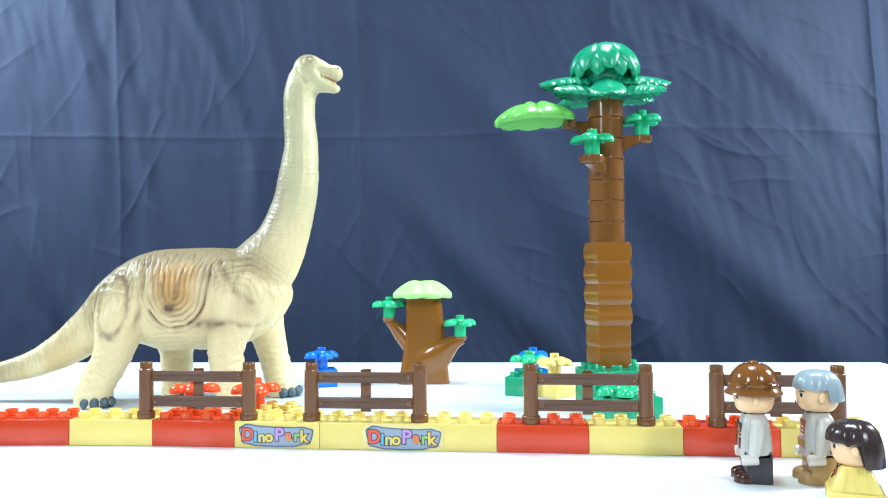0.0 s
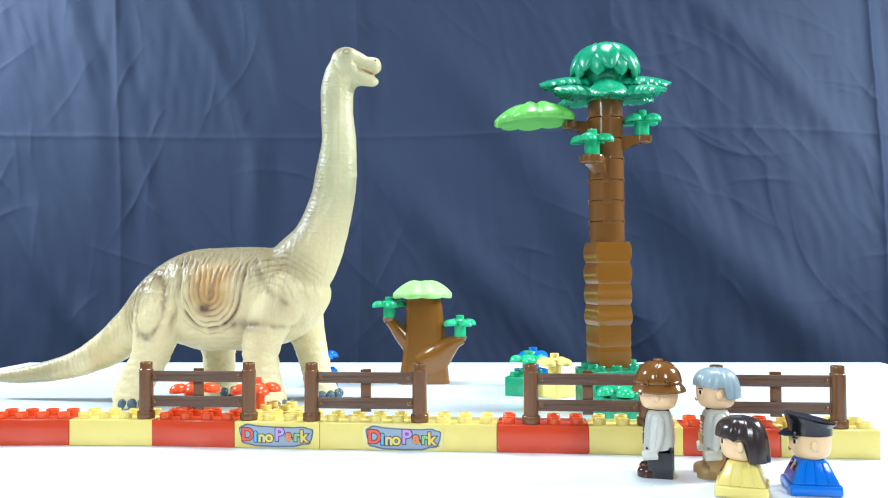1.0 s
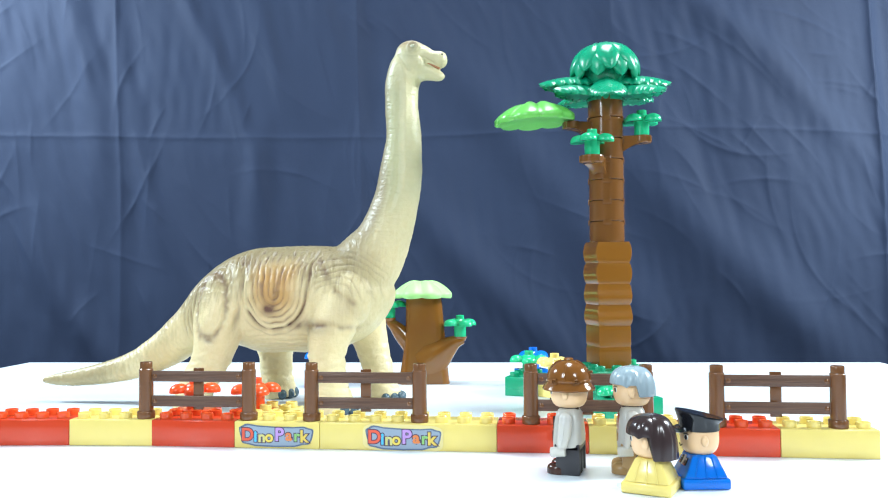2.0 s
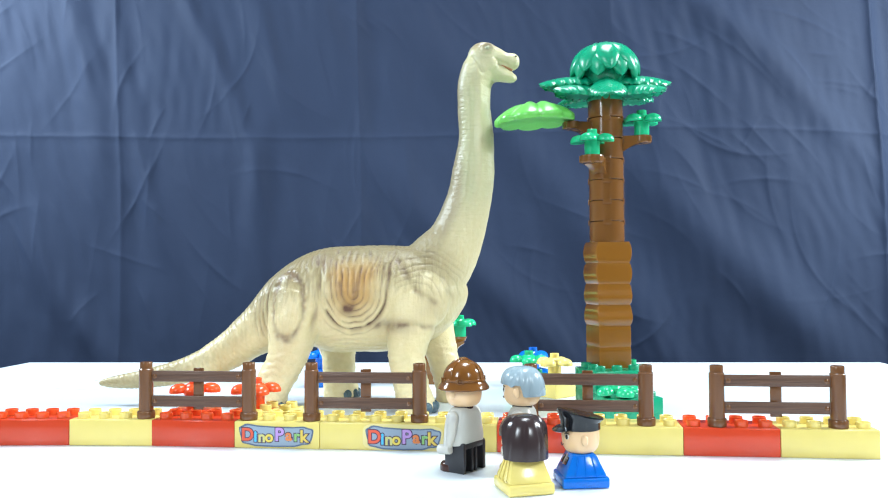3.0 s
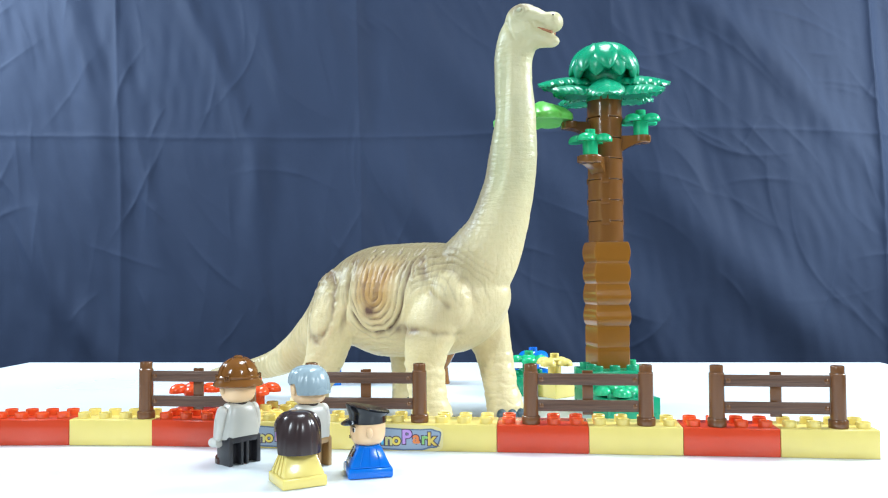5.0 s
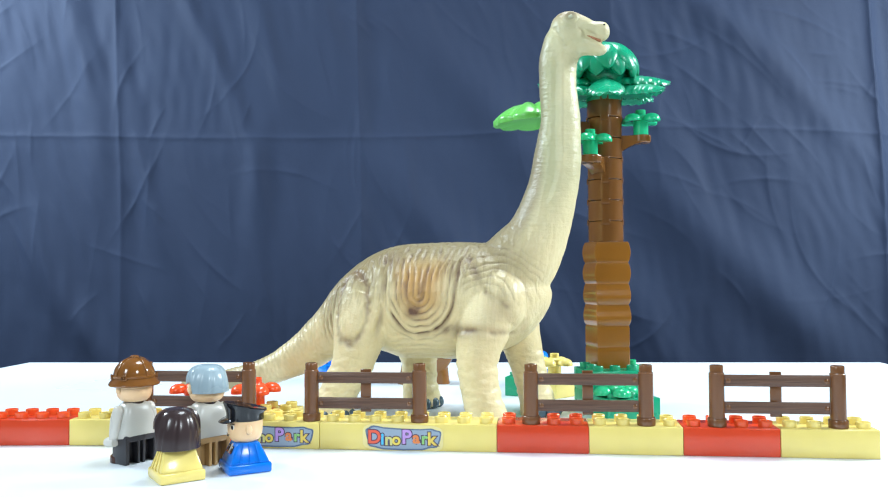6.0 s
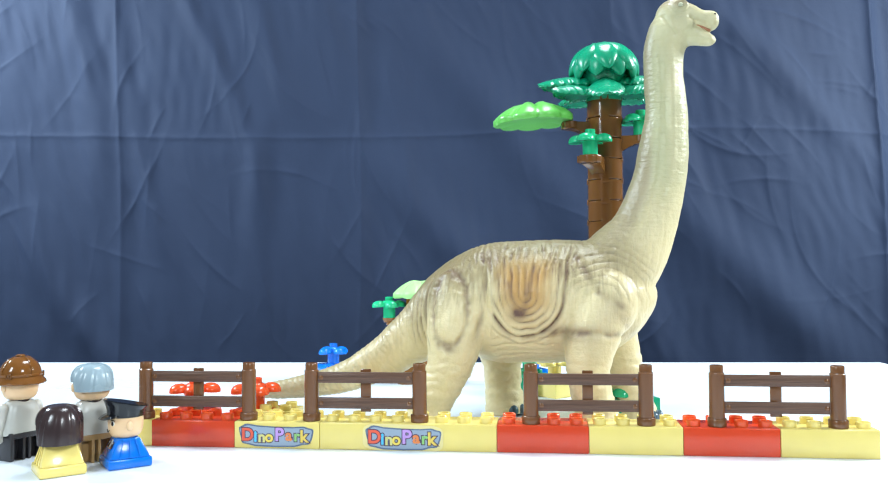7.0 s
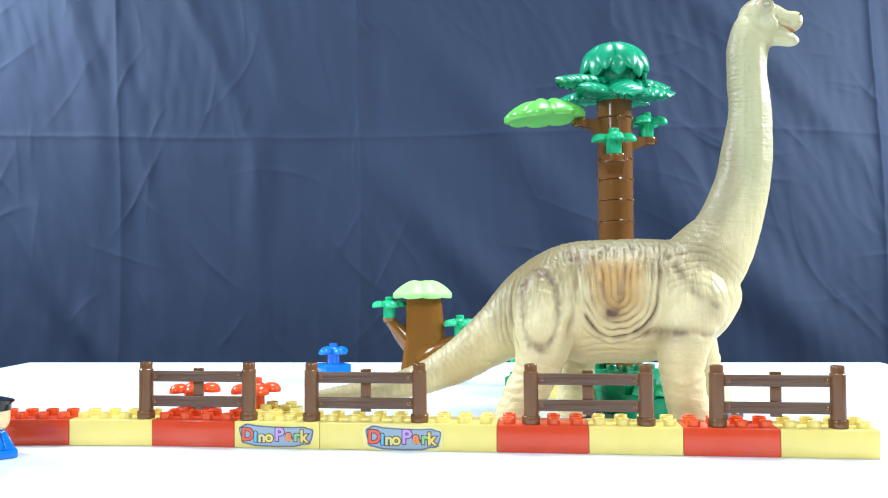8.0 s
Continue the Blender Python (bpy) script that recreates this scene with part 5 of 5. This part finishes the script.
# ---- what moves ----
def motions():
    walk(dinosaur, [(t, pose(x, y, 0, 0, 0, a)) for t, x, y, a in (
        (0.0, -0.2725, 0.8289, -0.74),
        (0.5, -0.2420, 0.8202, -2.47),
        (1.0, -0.2298, 0.8180, -7.36),
        (1.5, -0.2000, 0.8090, -9.23),
        (1.7, -0.1858, 0.8027, -7.87),
        (2.8, -0.1099, 0.7924, -5.89),
        (3.0, -0.0961, 0.7918, -1.93),
        (3.5, -0.0676, 0.7752, -10.79),
        (4.0, -0.0434, 0.7711, -17.74),
        (4.5, -0.0426, 0.7604, -30.54),
        (4.7, -0.0477, 0.7502, -34.48),
        (5.8, -0.0380, 0.7442, -17.59),
        (6.0, -0.0229, 0.7313, -15.48),
        (6.5, 0.0089, 0.7159, -16.46),
        (7.0, 0.0572, 0.6900, -10.34),
        (7.5, 0.0931, 0.6904, -6.24),
        (8.0, 0.1245, 0.6805, -5.82),
    )])
    walk(explorer, [(t, pose(x, y, 0, 0, 0, a)) for t, x, y, a in (
        (0.0, 0.1873, 0.4984, 168), (0.5, 0.1557, 0.5087, 164), (1.0, 0.1336, 0.5135, 162), (1.5, 0.1082, 0.5185, 164), (3.0, 0.0120, 0.5301, 143),
        (3.5, -0.0253, 0.5327, 133), (4.0, -0.0641, 0.5385, 132), (4.5, -0.1032, 0.5474, 134), (6.0, -0.2123, 0.5604, 146), (6.5, -0.2530, 0.5634, 150), (7.0, -0.2968, 0.5732, 150), (7.5, -0.3412, 0.5815, 150), (8.0, -0.3849, 0.5901, 150))])
    walk(grey_figure, [(t, pose(x, y, 0, 0, 0, a)) for t, x, y, a in (
        (0.0, 0.2249, 0.4960, 170), (0.5, 0.1921, 0.5040, 171), (1.0, 0.1687, 0.5110, 172), (1.5, 0.1464, 0.5180, 170), (3.0, 0.0494, 0.5260, 160),
        (3.5, 0.0099, 0.5280, 140), (4.0, -0.0281, 0.5320, 138), (4.5, -0.0604, 0.5370, 140), (6.0, -0.1599, 0.5510, 136), (6.5, -0.2046, 0.5590, 134), (7.0, -0.2423, 0.5630, 134), (7.5, -0.2854, 0.5730, 132), (8.0, -0.3317, 0.5814, 132))])
    walk(girl_figure, [(t, pose(x, y, 0, 0, 0, a)) for t, x, y, a in (
        (0.0, 0.2253, 0.4534, 158), (0.5, 0.1974, 0.4608, 157), (1.0, 0.1688, 0.4686, 158), (1.5, 0.1466, 0.4751, 163), (3.0, 0.0454, 0.4792, 104),
        (3.5, 0.0059, 0.4840, 93), (4.0, -0.0226, 0.4886, 93), (4.5, -0.0543, 0.4933, 110), (6.0, -0.1677, 0.5126, 124), (6.5, -0.2089, 0.5223, 128), (7.0, -0.2489, 0.5293, 126), (7.5, -0.2908, 0.5380, 115), (8.0, -0.3331, 0.5455, 115))])
    walk(officer_figure, [(t, pose(x, y, 0, 0, 0, a)) for t, x, y, a in (
        (0.0, 0.2740, 0.4591, 172), (0.5, 0.2374, 0.4660, 171), (1.0, 0.2097, 0.4727, 170), (1.5, 0.1827, 0.4821, 175), (3.0, 0.0810, 0.4928, 185),
        (3.5, 0.0480, 0.4951, 185), (4.0, 0.0158, 0.5014, 182), (4.5, -0.0145, 0.5134, 186), (6.0, -0.1299, 0.5330, 208), (6.5, -0.1720, 0.5468, 212), (7.0, -0.2139, 0.5497, 215), (7.5, -0.2584, 0.5610, 218), (8.0, -0.3171, 0.5749, 218))])
    x, y = TREE_AT
    walk(tree, [(0.0, pose(x, y, 0, 0, 0, 12.5)), (3.0, pose(x, y, 0, 0, 0, 12.5)), (3.5, pose(x - 0.001, y, 0, 0, 0, 11.5)), (7.0, pose(x - 0.001, y, 0, 0, 0, 11.0)), (7.5, pose(x, y, 0, 0, 0, 13)), (7.7, pose(x, y, 0, 0, 0, 13)), (7.8, pose(x + 0.0085, y, 0, 0, 0, 33)), (8.0, pose(x + 0.0085, y, 0, 0, 0, 33))])
    arm, cap = side_branch.matrix_basis.copy(), side_cap.matrix_basis.copy()
    for ob, m in ((side_branch, arm), (side_cap, cap)):
        walk(ob, [(0.0, m), (7.7, m), (7.8, pose(0, 0, 0.002, 0, 0, -17) @ m), (8.0, pose(0, 0, 0.002, 0, 0, -17) @ m)])
    bx, by = -0.1390, 0.925
    walk(blue_flower, [(0.0, pose(bx, by, 0, 0, 0, 15)), (4.5, pose(bx, by, 0, 0, 0, 15)), (6.0, pose(-0.1325, 0.975, 0, 0, 0, 30)), (8.0, pose(-0.1325, 0.975, 0, 0, 0, 30))])


motions()
